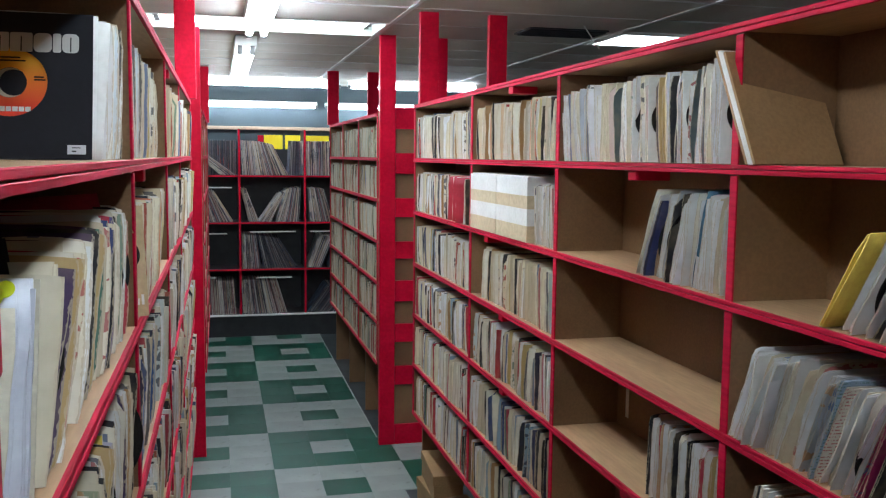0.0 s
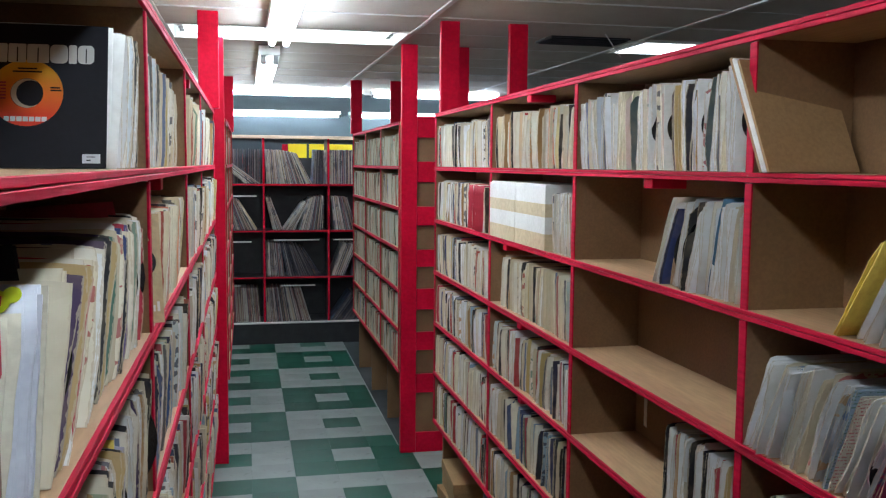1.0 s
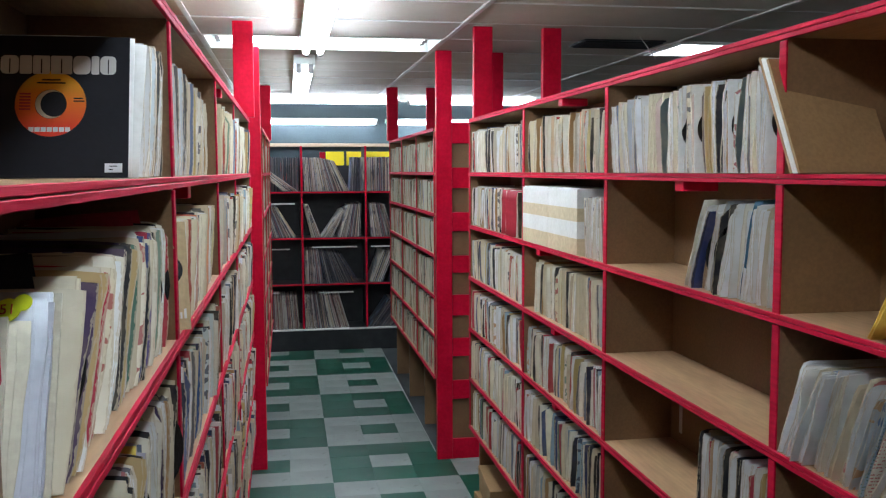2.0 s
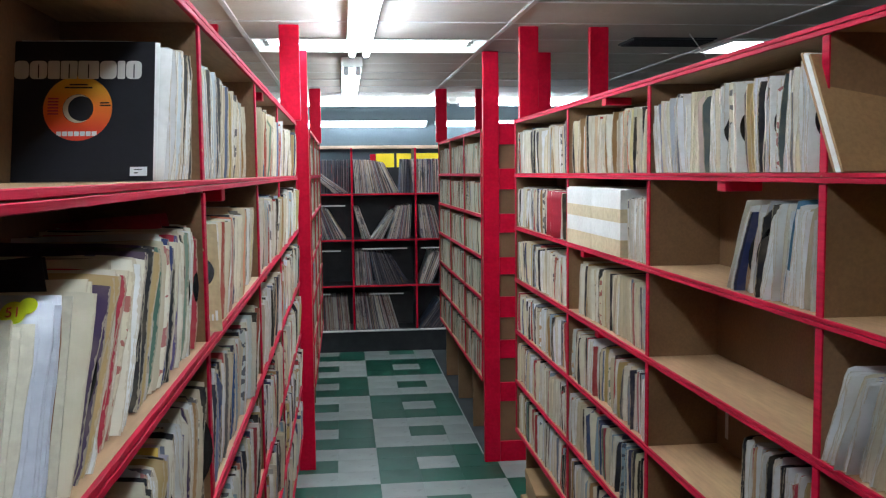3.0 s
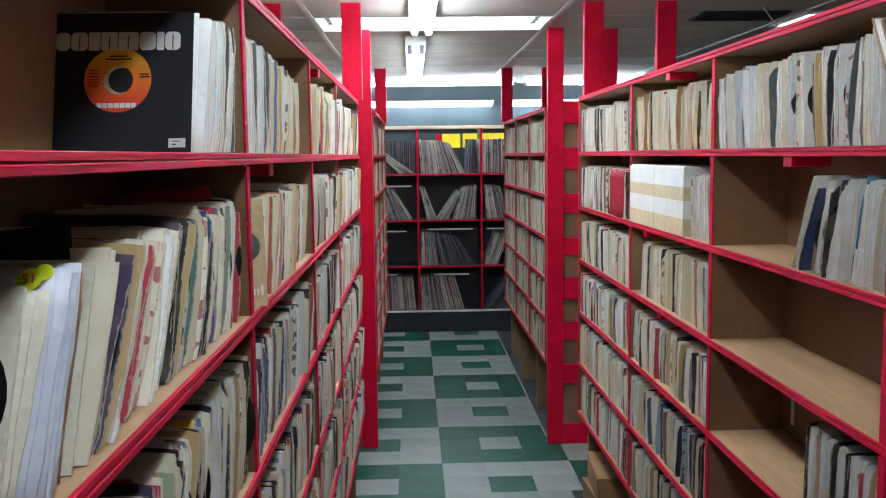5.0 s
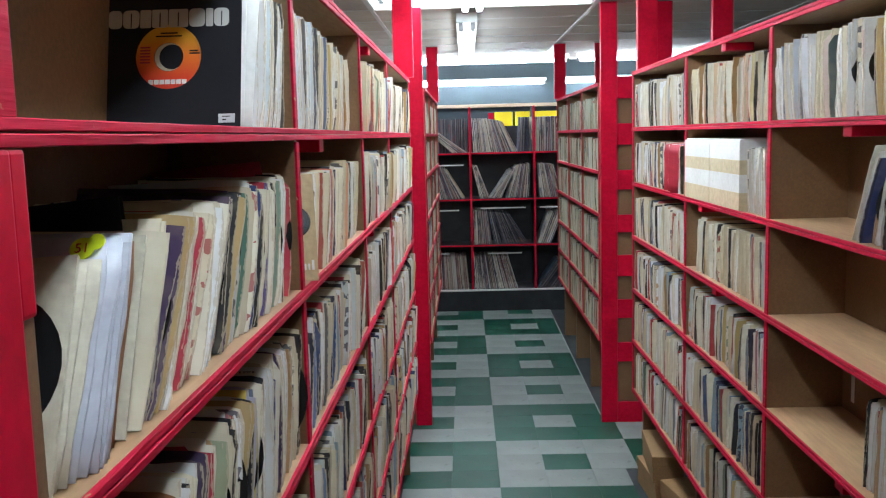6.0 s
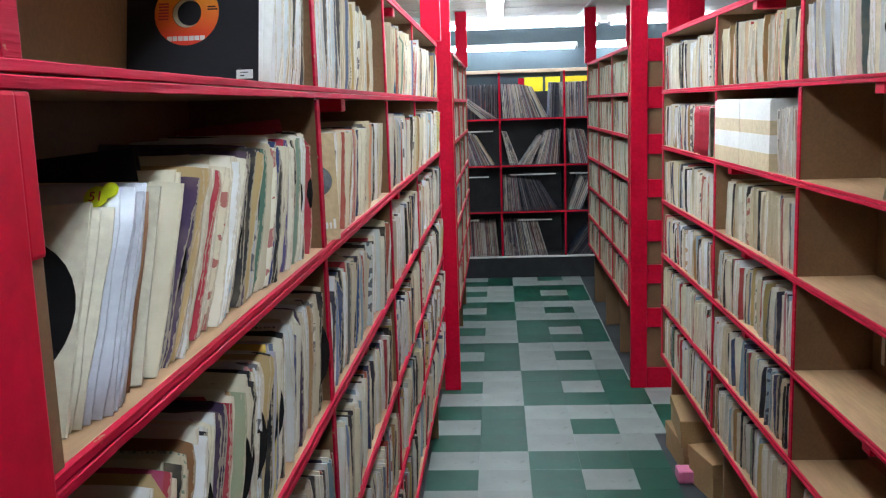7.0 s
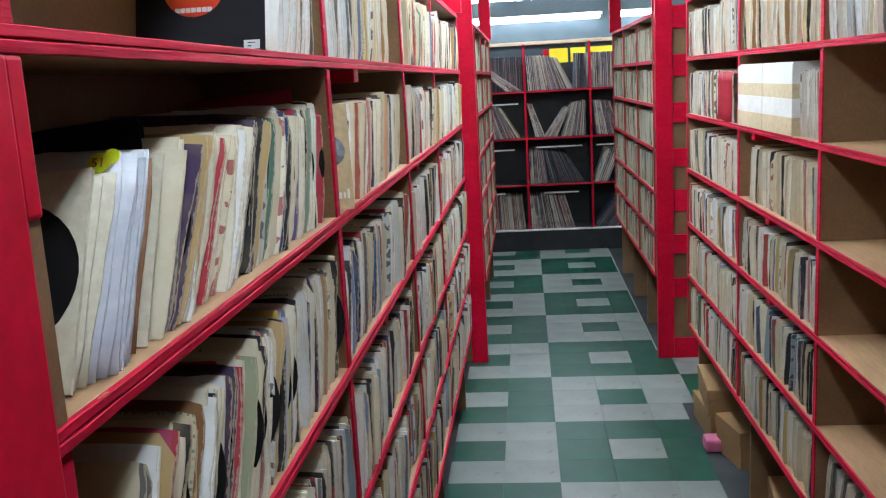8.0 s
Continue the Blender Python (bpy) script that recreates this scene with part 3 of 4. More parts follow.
def row_of_sleeves(seed, front, side, y0, y1, z, colours, label, lean=0.0, lean_end=None, pitch=0.0042, size=0.178, spread=0.007, poke=0.005, fine=(3, 5), name="record_row", jitter=0.06, setback=0.012, curl=0.003, thick=(0.0009, 0.0012, 0.0018, 0.0026, 0.0034), over=0.0):
    """A crammed row of sleeves standing on a shelf at z, front edges near x = front."""
    rng = random.Random(seed)
    lot = Sleeves()
    faces, flat = sheet_faces(*fine)
    y, wobble, drift, turn, grow, roll = y0, 0.0, 0.0, 0.0, 0.0, 0.0
    lean_end = lean if lean_end is None else lean_end
    last = colours[0]
    while y < y1 - 0.003:
        wobble = wobble * 0.85 + rng.uniform(-jitter, jitter) * 0.5
        grow = grow * 0.8 + rng.uniform(-spread, spread) * 0.5
        drift = drift * 0.8 + rng.uniform(-poke, poke) * 0.5
        turn = turn * 0.7 + rng.uniform(-0.04, 0.04)
        roll = roll * 0.6 + rng.uniform(-0.028, 0.028)
        tilt = lean + (lean_end - lean) * (y - y0) / (y1 - y0) + wobble
        c, s = math.cos(math.atan(tilt)), math.sin(math.atan(tilt))
        deep = rng.uniform(0.006, 0.03) if rng.random() < 0.2 else 0.0
        h = size + grow + rng.uniform(-0.5, 0.35) * spread
        colour = last if sum(last) > 1.2 and rng.random() < 0.28 else rng.choice(colours)
        last, fate = colour, rng.random()
        tone = rng.uniform(0.86, 1.04)
        colour = tuple(min(0.92, k * tone) for k in colour)
        ear = rng.uniform(0.008, 0.022) if rng.random() < 0.1 else rng.uniform(0.0005, 0.003)
        t = rng.choice(thick)
        v, uv = sheet(rng, *fine, size, h, t, rng.uniform(-0.0025, 0.0025), curl * rng.random() ** 2 * 1.6, 0.001, ear)
        x = v[:, 0] + v[:, 2] * (roll - over) + setback + drift + deep + rng.uniform(-poke, poke) * 0.5
        yy = v[:, 1] + v[:, 0] * turn
        place = np.stack([front + side * np.maximum(x, -0.02), y + yy * c + v[:, 2] * s, z + 0.0012 + np.maximum(v[:, 2] * c - yy * s, 0)], -1)
        lot.add(place, uv, faces, flat, colour, fate, side < 0)
        y += pitch * rng.uniform(0.6, 1.4) * (1 + abs(tilt) * 0.3) + (rng.uniform(0.003, 0.010) if rng.random() < 0.15 else 0)
    ob = new(name, lot.mesh(name))
    return tagged(ob, label, "records", kind="stuff")


def disc_mesh(radius, thick, material, name="disc", seg=32, hole=0.0):
    """A round plate in the x-z plane, with or without a round hole."""
    v, f = [], []
    for y in (-thick / 2, thick / 2):
        for k in range(seg):
            a = 2 * math.pi * k / seg
            v.append((radius * math.cos(a), y, radius * math.sin(a)))
    if hole:
        for y in (-thick / 2, thick / 2):
            for k in range(seg):
                a = 2 * math.pi * k / seg
                v.append((hole * math.cos(a), y, hole * math.sin(a)))
    for k in range(seg):
        n = (k + 1) % seg
        f.append((k, k + seg, n + seg, n))
        if hole:
            f.append((k, n, n + 2 * seg, k + 2 * seg))
            f.append((k + seg, k + 3 * seg, n + 3 * seg, n + seg))
            f.append((k + 2 * seg, n + 2 * seg, n + 3 * seg, k + 3 * seg))
    if not hole:
        f += [tuple(range(seg)), tuple(range(2 * seg - 1, seg - 1, -1))]
    return arrays(name, v, f, material)


def holed_plate(w, h, thick, radius, material, name="record_sleeve", cx=None, cz=None, seg=32):
    """A square sleeve front with a round window, standing in the x-z plane."""
    cx, cz = w / 2 if cx is None else cx, h / 2 if cz is None else cz
    v, f = [], []
    for y in (-thick / 2, thick / 2):
        for k in range(seg):
            a = 2 * math.pi * k / seg
            c, s = math.cos(a), math.sin(a)
            m = 1 / max(abs(c), abs(s))
            v.append((w / 2 + c * m * w / 2, y, h / 2 + s * m * h / 2))
            v.append((cx + c * radius, y, cz + s * radius))
    n2 = 2 * seg
    for k in range(seg):
        a, b = 2 * k, 2 * ((k + 1) % seg)
        f.append((a, b, b + 1, a + 1))
        f.append((a + n2, a + 1 + n2, b + 1 + n2, b + n2))
        f.append((a, a + n2, b + n2, b))
        f.append((a + 1, b + 1, b + 1 + n2, a + 1 + n2))
    return arrays(name, v, f, material)


DISC = disc_mesh(0.0875, 0.0009, VINYL)
TINTS = dict(C=(0.76, 0.69, 0.53), I=(0.83, 0.78, 0.66), W=(0.84, 0.85, 0.86), T=(0.52, 0.36, 0.16), B=(0.26, 0.12, 0.05), K=(0.02, 0.02, 0.025), P=(0.07, 0.04, 0.10), R=(0.50, 0.04, 0.07),
             G=(0.46, 0.48, 0.50), L=(0.34, 0.48, 0.62), Y=(0.62, 0.52, 0.14), S=(0.78, 0.78, 0.76), O=(0.36, 0.40, 0.26), M=(0.45, 0.03, 0.14), V=(0.50, 0.48, 0.62), N=(0.05, 0.07, 0.20), E=(0.66, 0.58, 0.42))


def single_sleeves(seed, front, side, y0, y1, z, order, label, group, leans, each=2, poke=0.005, turns=0.05, setback=0.015, size=0.18, spread=0.006, thick=(0.001, 0.0016, 0.0026), discs=0.15, over=0.0):
    """Records one by one in the order of their colours, each a sleeve of its own; leans: tilts spread along the row."""
    rng = random.Random(seed)
    count = len(order) * each
    drift, turn, roll = 0.0, 0.0, 0.0
    for k in range(count):
        f = k / max(1, count - 1)
        g = f * (len(leans) - 1)
        i = min(int(g), len(leans) - 2)
        tilt = leans[i] + (leans[i + 1] - leans[i]) * (g - i) + rng.uniform(-0.05, 0.05)
        drift = drift * 0.6 + rng.uniform(-poke, poke) * 0.6
        turn = turn * 0.5 + rng.uniform(-turns, turns) * 0.6
        roll = roll * 0.5 + rng.uniform(-1.6, 1.6)
        lead = k % each == 0
        colour = TINTS[order[k // each]] if lead or rng.random() < 0.5 else TINTS[rng.choice("CIWCISEK")]
        tone = rng.uniform(0.88, 1.03)
        colour = tuple(min(0.92, q * tone) for q in colour)
        fate = rng.random()
        lot = Sleeves()
        faces, flat = sheet_faces(5, 10)
        h = size + rng.uniform(-spread, spread) + (rng.uniform(0.004, 0.010) if rng.random() < 0.2 else 0)
        gap = rng.choice(thick)
        ear = rng.uniform(0.008, 0.02) if rng.random() < 0.12 else rng.uniform(0.001, 0.004)
        for s in (-0.5, 0.5):
            v, uv = sheet(rng, 5, 10, size, h + rng.uniform(-0.002, 0.002), 0.0006, rng.uniform(-0.0045, 0.0045), 0.007 * rng.random() ** 2, 0.0009, ear)
            v[:, 1] += s * gap
            v[:, 0] += rng.uniform(0, 0.002)
            lot.add(v, uv, faces, flat, colour, fate)
        ob = new("record", lot.mesh("record"))
        x = setback + drift + (0 if lead else rng.uniform(0.003, 0.013)) + rng.uniform(-poke, poke) * 0.4
        spin = math.degrees(turn) + (0 if side > 0 else 180)
        ob.matrix_basis = pose(front + side * max(x, -0.014), y0 + (y1 - y0) * f + rng.uniform(-0.0015, 0.0015), z + 0.0015) @ pose(0, 0, 0, 0, 0, spin) @ pose(0, 0, 0, -math.degrees(math.atan(tilt)) * side, 0, 0) @ pose(0, 0, 0, 0, roll - over, 0)
        tagged(ob, label, "record", group)
        if rng.random() < discs:
            d = new("disc", DISC)
            d.parent = ob
            d.location = (0.0885 - rng.choice((0, 0.004, 0.012)), 0, 0.0895)


seed = 100
FULL = "tightly packed row of worn seven-inch record sleeves on a shelf"


def fill(front, side, ys, levels, bays, skip=(), colours=None, pitch=0.0042, fine=(3, 5), far=False, lean=0.0, setback=0.012, over=0.0):
    global seed
    for b in bays:
        for k, z in enumerate(levels):
            seed += 1
            if (b, k) in skip:
                continue
            row_of_sleeves(seed, front, side, ys[b] + 0.016, ys[b + 1] - 0.022, z, colours or PAPERS, FULL, lean=lean + 0.05 * math.sin(seed * 1.7), lean_end=0.05 * math.cos(seed), pitch=pitch, fine=fine, poke=0.004 if far else 0.009, spread=0.009 if far else 0.013, setback=setback, over=over)


# crammed rack beside the camera
fill(XL, -1, L1, LEVELS, (4, 5), pitch=0.0064, setback=0.008, over=0.03, colours=MIXED)
fill(XL, -1, L1, LEVELS, (3,), skip=((3, 0), (3, 1)), pitch=0.0066, fine=(3, 6), lean=0.12, setback=0.009, over=0.03, colours=MIXED)
row_of_sleeves(13, XL, -1, 1.99, 2.33, LEVELS[0], PAPERS, FULL, 0.10, 0.08, pitch=0.0068, fine=(3, 7), size=0.165, poke=0.008)
row_of_sleeves(12, XL, -1, 1.608, 1.975, LEVELS[0], COOL, "row of pale paper record sleeves on the upper shelf", 0.08, 0.10, pitch=0.0062, fine=(3, 7), size=0.184, spread=0.012)
row_of_sleeves(14, XL, -1, 1.678, 2.41, LEVELS[1], WARM, FULL, 0.30, 0.06, pitch=0.0066, fine=(3, 7), setback=0.010, poke=0.009, spread=0.012, over=0.03)
fill(XL, -1, L1, LEVELS, (2,), skip=((2, 0), (2, 1), (2, 2)), pitch=0.0068, fine=(3, 7), lean=0.25, setback=0.009, over=0.03, colours=MIXED)
row_of_sleeves(11, XL, -1, 1.392, 1.565, LEVELS[0], COOL, "row of pale record sleeves behind a black one", 0.24, 0.08, pitch=0.0056, fine=(3, 7), size=0.182)
single_sleeves(31, XL, -1, 0.905, 1.525, LEVELS[1], "CCPTWTCIRICCIWLCIPKPTIGKCEINKCILCRIWKCISKCIR", "worn paper record sleeve in a crammed shelf", "records on the near shelf", (0.62, 0.55, 0.48, 0.34, 0.16), 2, 0.0075, 0.085, 0.014, over=1.2)
single_sleeves(32, XL, -1, 0.775, 1.55, LEVELS[2], "ETMCKEBWKCWSPRIOCKWIRWTKVYCIKWCSNIPCIWGCIEKI", "worn record sleeve leaning in a crammed shelf below the top", "records on the second shelf", (0.50, 0.44, 0.30, 0.16, 0.08), 2, 0.006, 0.04, 0.008, 0.182, 0.004, over=0.8)
# partly empty rack across the aisle
fill(XR, 1, R1, LEVELS, (4, 5), skip=((4, 1), (5, 1), (4, 0), (4, 2)), pitch=0.0088, colours=MIXED, fine=(3, 7), setback=0.010)
row_of_sleeves(20, XR, 1, 2.535, 3.36, LEVELS[0], WARM, FULL, -0.06, 0.02, pitch=0.0085, fine=(3, 7), poke=0.008, spread=0.010, curl=0.004)
row_of_sleeves(25, XR, 1, 2.545, 3.28, LEVELS[2], PAPERS, FULL, 0.04, -0.10, pitch=0.0095, fine=(3, 7), setback=0.014, poke=0.008, spread=0.011, curl=0.004)
row_of_sleeves(21, XR, 1, 2.54, 2.725, LEVELS[1], GREYS, "a few grey record sleeves beside white boxes", 0.02)
row_of_sleeves(22, XR, 1, 3.46, 4.36, LEVELS[1], MIXED, FULL, -0.08, 0.0, pitch=0.0085, fine=(3, 7), poke=0.008)
row_of_sleeves(23, XR, 1, 1.70, 2.49, LEVELS[0], WHITES, "row of white paper record sleeves", -0.02, 0.14, pitch=0.0092, fine=(3, 7), size=0.186, spread=0.009, poke=0.007, jitter=0.09, curl=0.004)
row_of_sleeves(28, XR, 1, 0.79, 1.60, LEVELS[3], GREYS, "slumped grey record sleeves in a compartment", -0.2, pitch=0.0085, fine=(3, 6))
row_of_sleeves(29, XR, 1, 2.2, 2.48, LEVELS[5], GREYS, "grey record sleeves on the lowest shelf", -0.1, pitch=0.008)
single_sleeves(34, XR, 1, 2.012, 1.69, LEVELS[1], "SNSSGKSWSWSSWW", "grey record sleeve leaning in a half-empty compartment", "leaning records in a half-empty compartment", (-0.36, -0.2, -0.04), 2, 0.013, 0.11, 0.010, 0.182, 0.010)
single_sleeves(35, XR, 1, 1.97, 1.68, LEVELS[3], "KSSRSGSKSWSKWWRSTS", "grey record sleeve in a half-empty compartment", "upright records in a half-empty compartment", (0.0, -0.05, -0.08), 2, 0.008, 0.09, 0.016, 0.182)
single_sleeves(36, XR, 1, 1.350, 0.80, LEVELS[1], "WSWSWSWWSWWSWSWWSW", "pale grey record sleeve leaning in a half-empty compartment", "slanting records in a half-empty compartment", (-0.52, -0.46, -0.4), 2, 0.010, 0.08, 0.010, 0.182)
single_sleeves(37, XR, 1, 1.615, 0.80, LEVELS[2], "WWSWSWCWGLWWWMKSTWKWSRWKWSTWSWEWS", "pale grey record sleeve slumped in a compartment", "slumped records in a compartment", (-0.36, -0.42, -0.52, -0.6), 2, 0.011, 0.10, 0.004, 0.184)
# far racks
# sleeves here take the palette with dim light painted in
fill(XR2, 1, R2, FAR_LEVELS, (0, 1, 2), colours=FAR_DIM_COLOURS, pitch=0.0065, fine=(1, 2), far=True)
fill(XL2, -1, L2, FAR_LEVELS, (0, 1, 2), colours=FAR_DIM_COLOURS, pitch=0.0065, fine=(1, 2), far=True)


# ---- single things on the shelves ----
def bar(name, x0, x1, z0, z1, y, material, parent, thick=0.0006, bevel=0.0):
    return block(name, x0, x1, y - thick, y, z0, z1, material, parent, bevel)


ORANGE = surface("orange_print", (0.80, 0.30, 0.015), (0.85, 0.38, 0.03), 9, 0.5, 0.03)
REDPRINT = surface("red_print", (0.75, 0.06, 0.02), (0.80, 0.09, 0.03), 9, 0.5, 0.03)
WHITEPRINT = surface("white_print", (0.50, 0.49, 0.46), (0.60, 0.59, 0.56), 30, 0.6, 0.03)
STICKER = surface("white_sticker", (0.68, 0.70, 0.74), (0.75, 0.77, 0.80), 30, 0.5, 0.03)
LIME = surface("lime_sticker", (0.62, 0.72, 0.01), (0.70, 0.80, 0.02), 20, 0.5, 0.03)
INK = surface("red_ink", (0.45, 0.03, 0.02), (0.5, 0.05, 0.03), 20, 0.5, 0.03)
KRAFT = surface("kraft_paper", (0.46, 0.33, 0.17), (0.56, 0.42, 0.24), 12, 0.7, 0.1, None, 100)
CREAMPAPER = surface("cream_paper", (0.50, 0.46, 0.35), (0.62, 0.57, 0.45), 9, 0.65, 0.1, None, 100)
BLUECARD = surface("blue_card", (0.03, 0.11, 0.19), (0.05, 0.15, 0.24), 9, 0.6, 0.1, None, 90)
REDCARD = surface("red_card", (0.40, 0.02, 0.04), (0.50, 0.04, 0.06), 9, 0.5, 0.1, None, 90)
YELLOWCARD = surface("yellow_folder", (0.60, 0.42, 0.06), (0.70, 0.50, 0.09), 9, 0.6, 0.08, None, 90)
CLEARPAPER = surface("white_plastic_sleeve", (0.44, 0.46, 0.53), (0.54, 0.56, 0.62), 5, 0.35, 0.1, None, 60)
BROWNCARD = surface("brown_card", (0.22, 0.09, 0.035), (0.28, 0.12, 0.05), 9, 0.6, 0.08, None, 90)


def label_mesh():
    """A round paper label, yellow-orange above and red below, around a wide centre hole."""
    n = Nodes("orange_label")
    c = n.add("ShaderNodeTexCoord")
    sp = n.add("ShaderNodeSeparateXYZ")
    n.link(c.outputs["Object"], sp.inputs[0])
    mr = n.add("ShaderNodeMapRange")
    mr.inputs[1].default_value, mr.inputs[2].default_value = -0.042, 0.042
    n.link(sp.outputs["Z"], mr.inputs[0])
    n.colour(n.ramp(mr.outputs[0], [(0.15, (0.72, 0.05, 0.02)), (0.5, (0.80, 0.17, 0.02)), (0.85, (0.78, 0.40, 0.03))]))
    n.bump(n.noise(200, 3), 0.1, 0.0005)
    n.rough(0.45)
    return disc_mesh(0.0435, 0.0006, n.m, "label", 40, 0.019)


def black_sleeve():
    """Black card sleeve with a printed top line, its orange label seen through the window."""
    w, h, LZ = 0.186, 0.183, 0.0945
    top = new("record", holed_plate(w, h, 0.0012, 0.0425, BLACKCARD, "record", 0.092, LZ, 48))
    top.matrix_basis = pose(-0.597, 1.352, LEVELS[0] + 0.001, -14, 0, -1)
    tagged(top, "black card record sleeve with white block print and orange label", "record")
    d = new("disc", disc_mesh(0.0855, 0.0014, VINYL, "disc", 48))
    d.parent, d.location = top, (0.092, 0.0022, LZ)
    lab = new("label", label_mesh())
    lab.parent, lab.location = top, (0.092, 0.0011, LZ)
    tagged(lab, "orange and red paper label")
    for nm, r, dx, y, mat in (("paper_inlay", 0.0186, 0.0, 0.0014, CREAMPAPER), ("centre_hole", 0.0163, 0.004, 0.0012, BLACKCARD)):
        o = new(nm, disc_mesh(r, 0.0003, mat, nm, 32))
        o.parent, o.location = top, (0.092 + dx, y, LZ)
    # block shapes of the printed line and the printed lines on the label
    widths = (0.019, 0.0225, 0.0155, 0.0215, 0.0265, 0.022, 0.0105, 0.0205)
    x = 0.013
    rng = random.Random(3)
    for k, bw in enumerate(widths):
        bm = bmesh.new()
        slab(bm, x, x + bw - 0.0012, -0.0010, -0.0006, 0.133, 0.157, 0)
        bmesh.ops.bevel(bm, geom=[e for e in bm.edges if abs(e.verts[0].co.y - e.verts[1].co.y) > 0.0001], offset=0.006 if k in (0, 1, 7, 5) else 0.002, segments=5, profile=0.5, affect="EDGES")
        part("print_block", bm, WHITEPRINT, top)
        if k in (1, 3, 4, 7):
            bar("print_gap", x + bw * 0.45, x + bw * 0.45 + 0.0014, 0.134, 0.1525, -0.0011, BLACKCARD, top, 0.0002)
        x += bw
    for k in range(7):
        bar("print_block", 0.0665 + k * 0.0072, 0.0665 + k * 0.0072 + 0.006, 0.0585, 0.0645, 0.0008, STICKER, top, 0.0004)
    for z0, a, b in ((0.1175, 0.081, 0.103), (0.1135, 0.075, 0.109), (0.0935, 0.119, 0.130), (0.090, 0.119, 0.132)):
        bar("print_line", a, b, z0 + 0.0075, z0 + 0.0093, 0.0008, BLACKCARD, top, 0.0004)
    for k in range(6):
        bar("print_line", 0.055, 0.068, 0.0865 + k * 0.004, 0.0885 + k * 0.004, 0.0008, REDCARD, top, 0.0004)
    bar("price_tag", 0.158, 0.179, 0.006, 0.0175, -0.0007, STICKER, top, 0.0005, 0.0)
    bar("print_line", 0.163, 0.173, 0.0135, 0.0145, -0.0012, BLACKCARD, top, 0.0002)
    bar("print_line", 0.163, 0.168, 0.009, 0.0105, -0.0012, BLACKCARD, top, 0.0002)


black_sleeve()


def plain_sleeve(material, label, m, w=0.183, h=0.183, thick=0.003, hole=0.0, disc=True, seed=1, cat="record", cx=None, cz=None, roll=0.0):
    """One sleeve, its front lower corner at the pose's origin, running back along x."""
    rng = random.Random(seed)
    if hole:
        ob = new("record", holed_plate(w, h, thick, hole, material, "record", cx, cz))
    else:
        v, q = sleeve_arrays(rng, 4, 5, w, h, thick, 0.0, 0.0012, 0.0015)
        ob = new("record", arrays("record", v, q, material, True))
    ob.matrix_basis = m @ pose(0, 0, 0, 0, roll, 0)
    tagged(ob, label, cat)
    if hole and disc:
        d = new("disc", disc_mesh(min(0.0875, hole + min(0.010, (cx or w / 2) - hole - 0.001)), 0.0012, VINYL))
        d.parent, d.location = ob, (w / 2 if cx is None else cx, 0, h / 2 if cz is None else cz)
    return ob


def left(y, z, tilt=0.0, turn=0.0, poke=0.0):
    return pose(XL - 0.012 + poke, y, z + 0.0015) @ pose(0, 0, 0, 0, 0, 180 + turn) @ pose(0, 0, 0, math.degrees(math.atan(tilt)), 0, 0)


def right(y, z, tilt=0.0, turn=0.0, poke=0.0):
    return pose(XR + 0.008 - poke, y, z + 0.0015) @ pose(0, 0, 0, 0, 0, turn) @ pose(0, 0, 0, -math.degrees(math.atan(tilt)), 0, 0)


A, B, C = LEVELS[0], LEVELS[1], LEVELS[2]
plain_sleeve(WHITEPAPER, "white paper sleeve behind a black record sleeve", pose(-0.594, 1.358, A + 0.001, -14, 0.6, -1), 0.186, 0.186, 0.003, seed=5)
plain_sleeve(WHITEPAPER, "grey paper sleeve standing behind a black record sleeve", pose(-0.592, 1.366, A + 0.001, -14, 3, 0), 0.190, 0.188, 0.003, seed=6)
# first records of the crammed shelf: black discs show through round windows
plain_sleeve(CREAMPAPER, "cream paper sleeve with a black disc in its window", left(0.770, B, 0.69, 1, -0.010), 0.185, 0.180, 0.004, 0.066, cx=0.0685, cz=0.092, roll=4)
plain_sleeve(CREAMPAPER, "cream paper sleeve leaning in the shelf", left(0.778, B, 0.69, -1, -0.009), 0.185, 0.176, 0.003, seed=8, roll=3.5)
plain_sleeve(CREAMPAPER, "cream paper sleeve leaning in the shelf", left(0.785, B, 0.70, -3, -0.007), 0.185, 0.176, 0.002, seed=7, roll=3)
plain_sleeve(CLEARPAPER, "white plastic sleeve leaning in the shelf", left(0.806, B, 0.70, -1, 0.000), 0.186, 0.191, 0.003, seed=9, roll=2.5)
plain_sleeve(CLEARPAPER, "white plastic sleeve leaning in the shelf", left(0.814, B, 0.70, 1, 0.002), 0.186, 0.191, 0.003, seed=11, roll=2.5)
plain_sleeve(CLEARPAPER, "white plastic sleeve with a black disc in its window", left(0.824, B, 0.71, 1, 0.002), 0.186, 0.184, 0.003, 0.052, cx=0.064, roll=2)
plain_sleeve(CLEARPAPER, "white plastic sleeve leaning in the shelf", left(0.834, B, 0.70, 2, 0.001), 0.186, 0.191, 0.004, seed=10, roll=2)
plain_sleeve(CLEARPAPER, "white plastic sleeve leaning in the shelf", left(0.842, B, 0.69, 2, -0.001), 0.186, 0.191, 0.003, seed=13, roll=1.5)
plain_sleeve(BROWNCARD, "brown card record sleeve leaning in the shelf", left(0.868, B, 0.68, 2, -0.008), 0.182, 0.180, 0.003, seed=12, roll=1)
plain_sleeve(CREAMPAPER, "cream sleeve with a black disc in its window", left(0.884, B, 0.66, 3, -0.004), 0.182, 0.180, 0.003, 0.056, cx=0.064, roll=1)
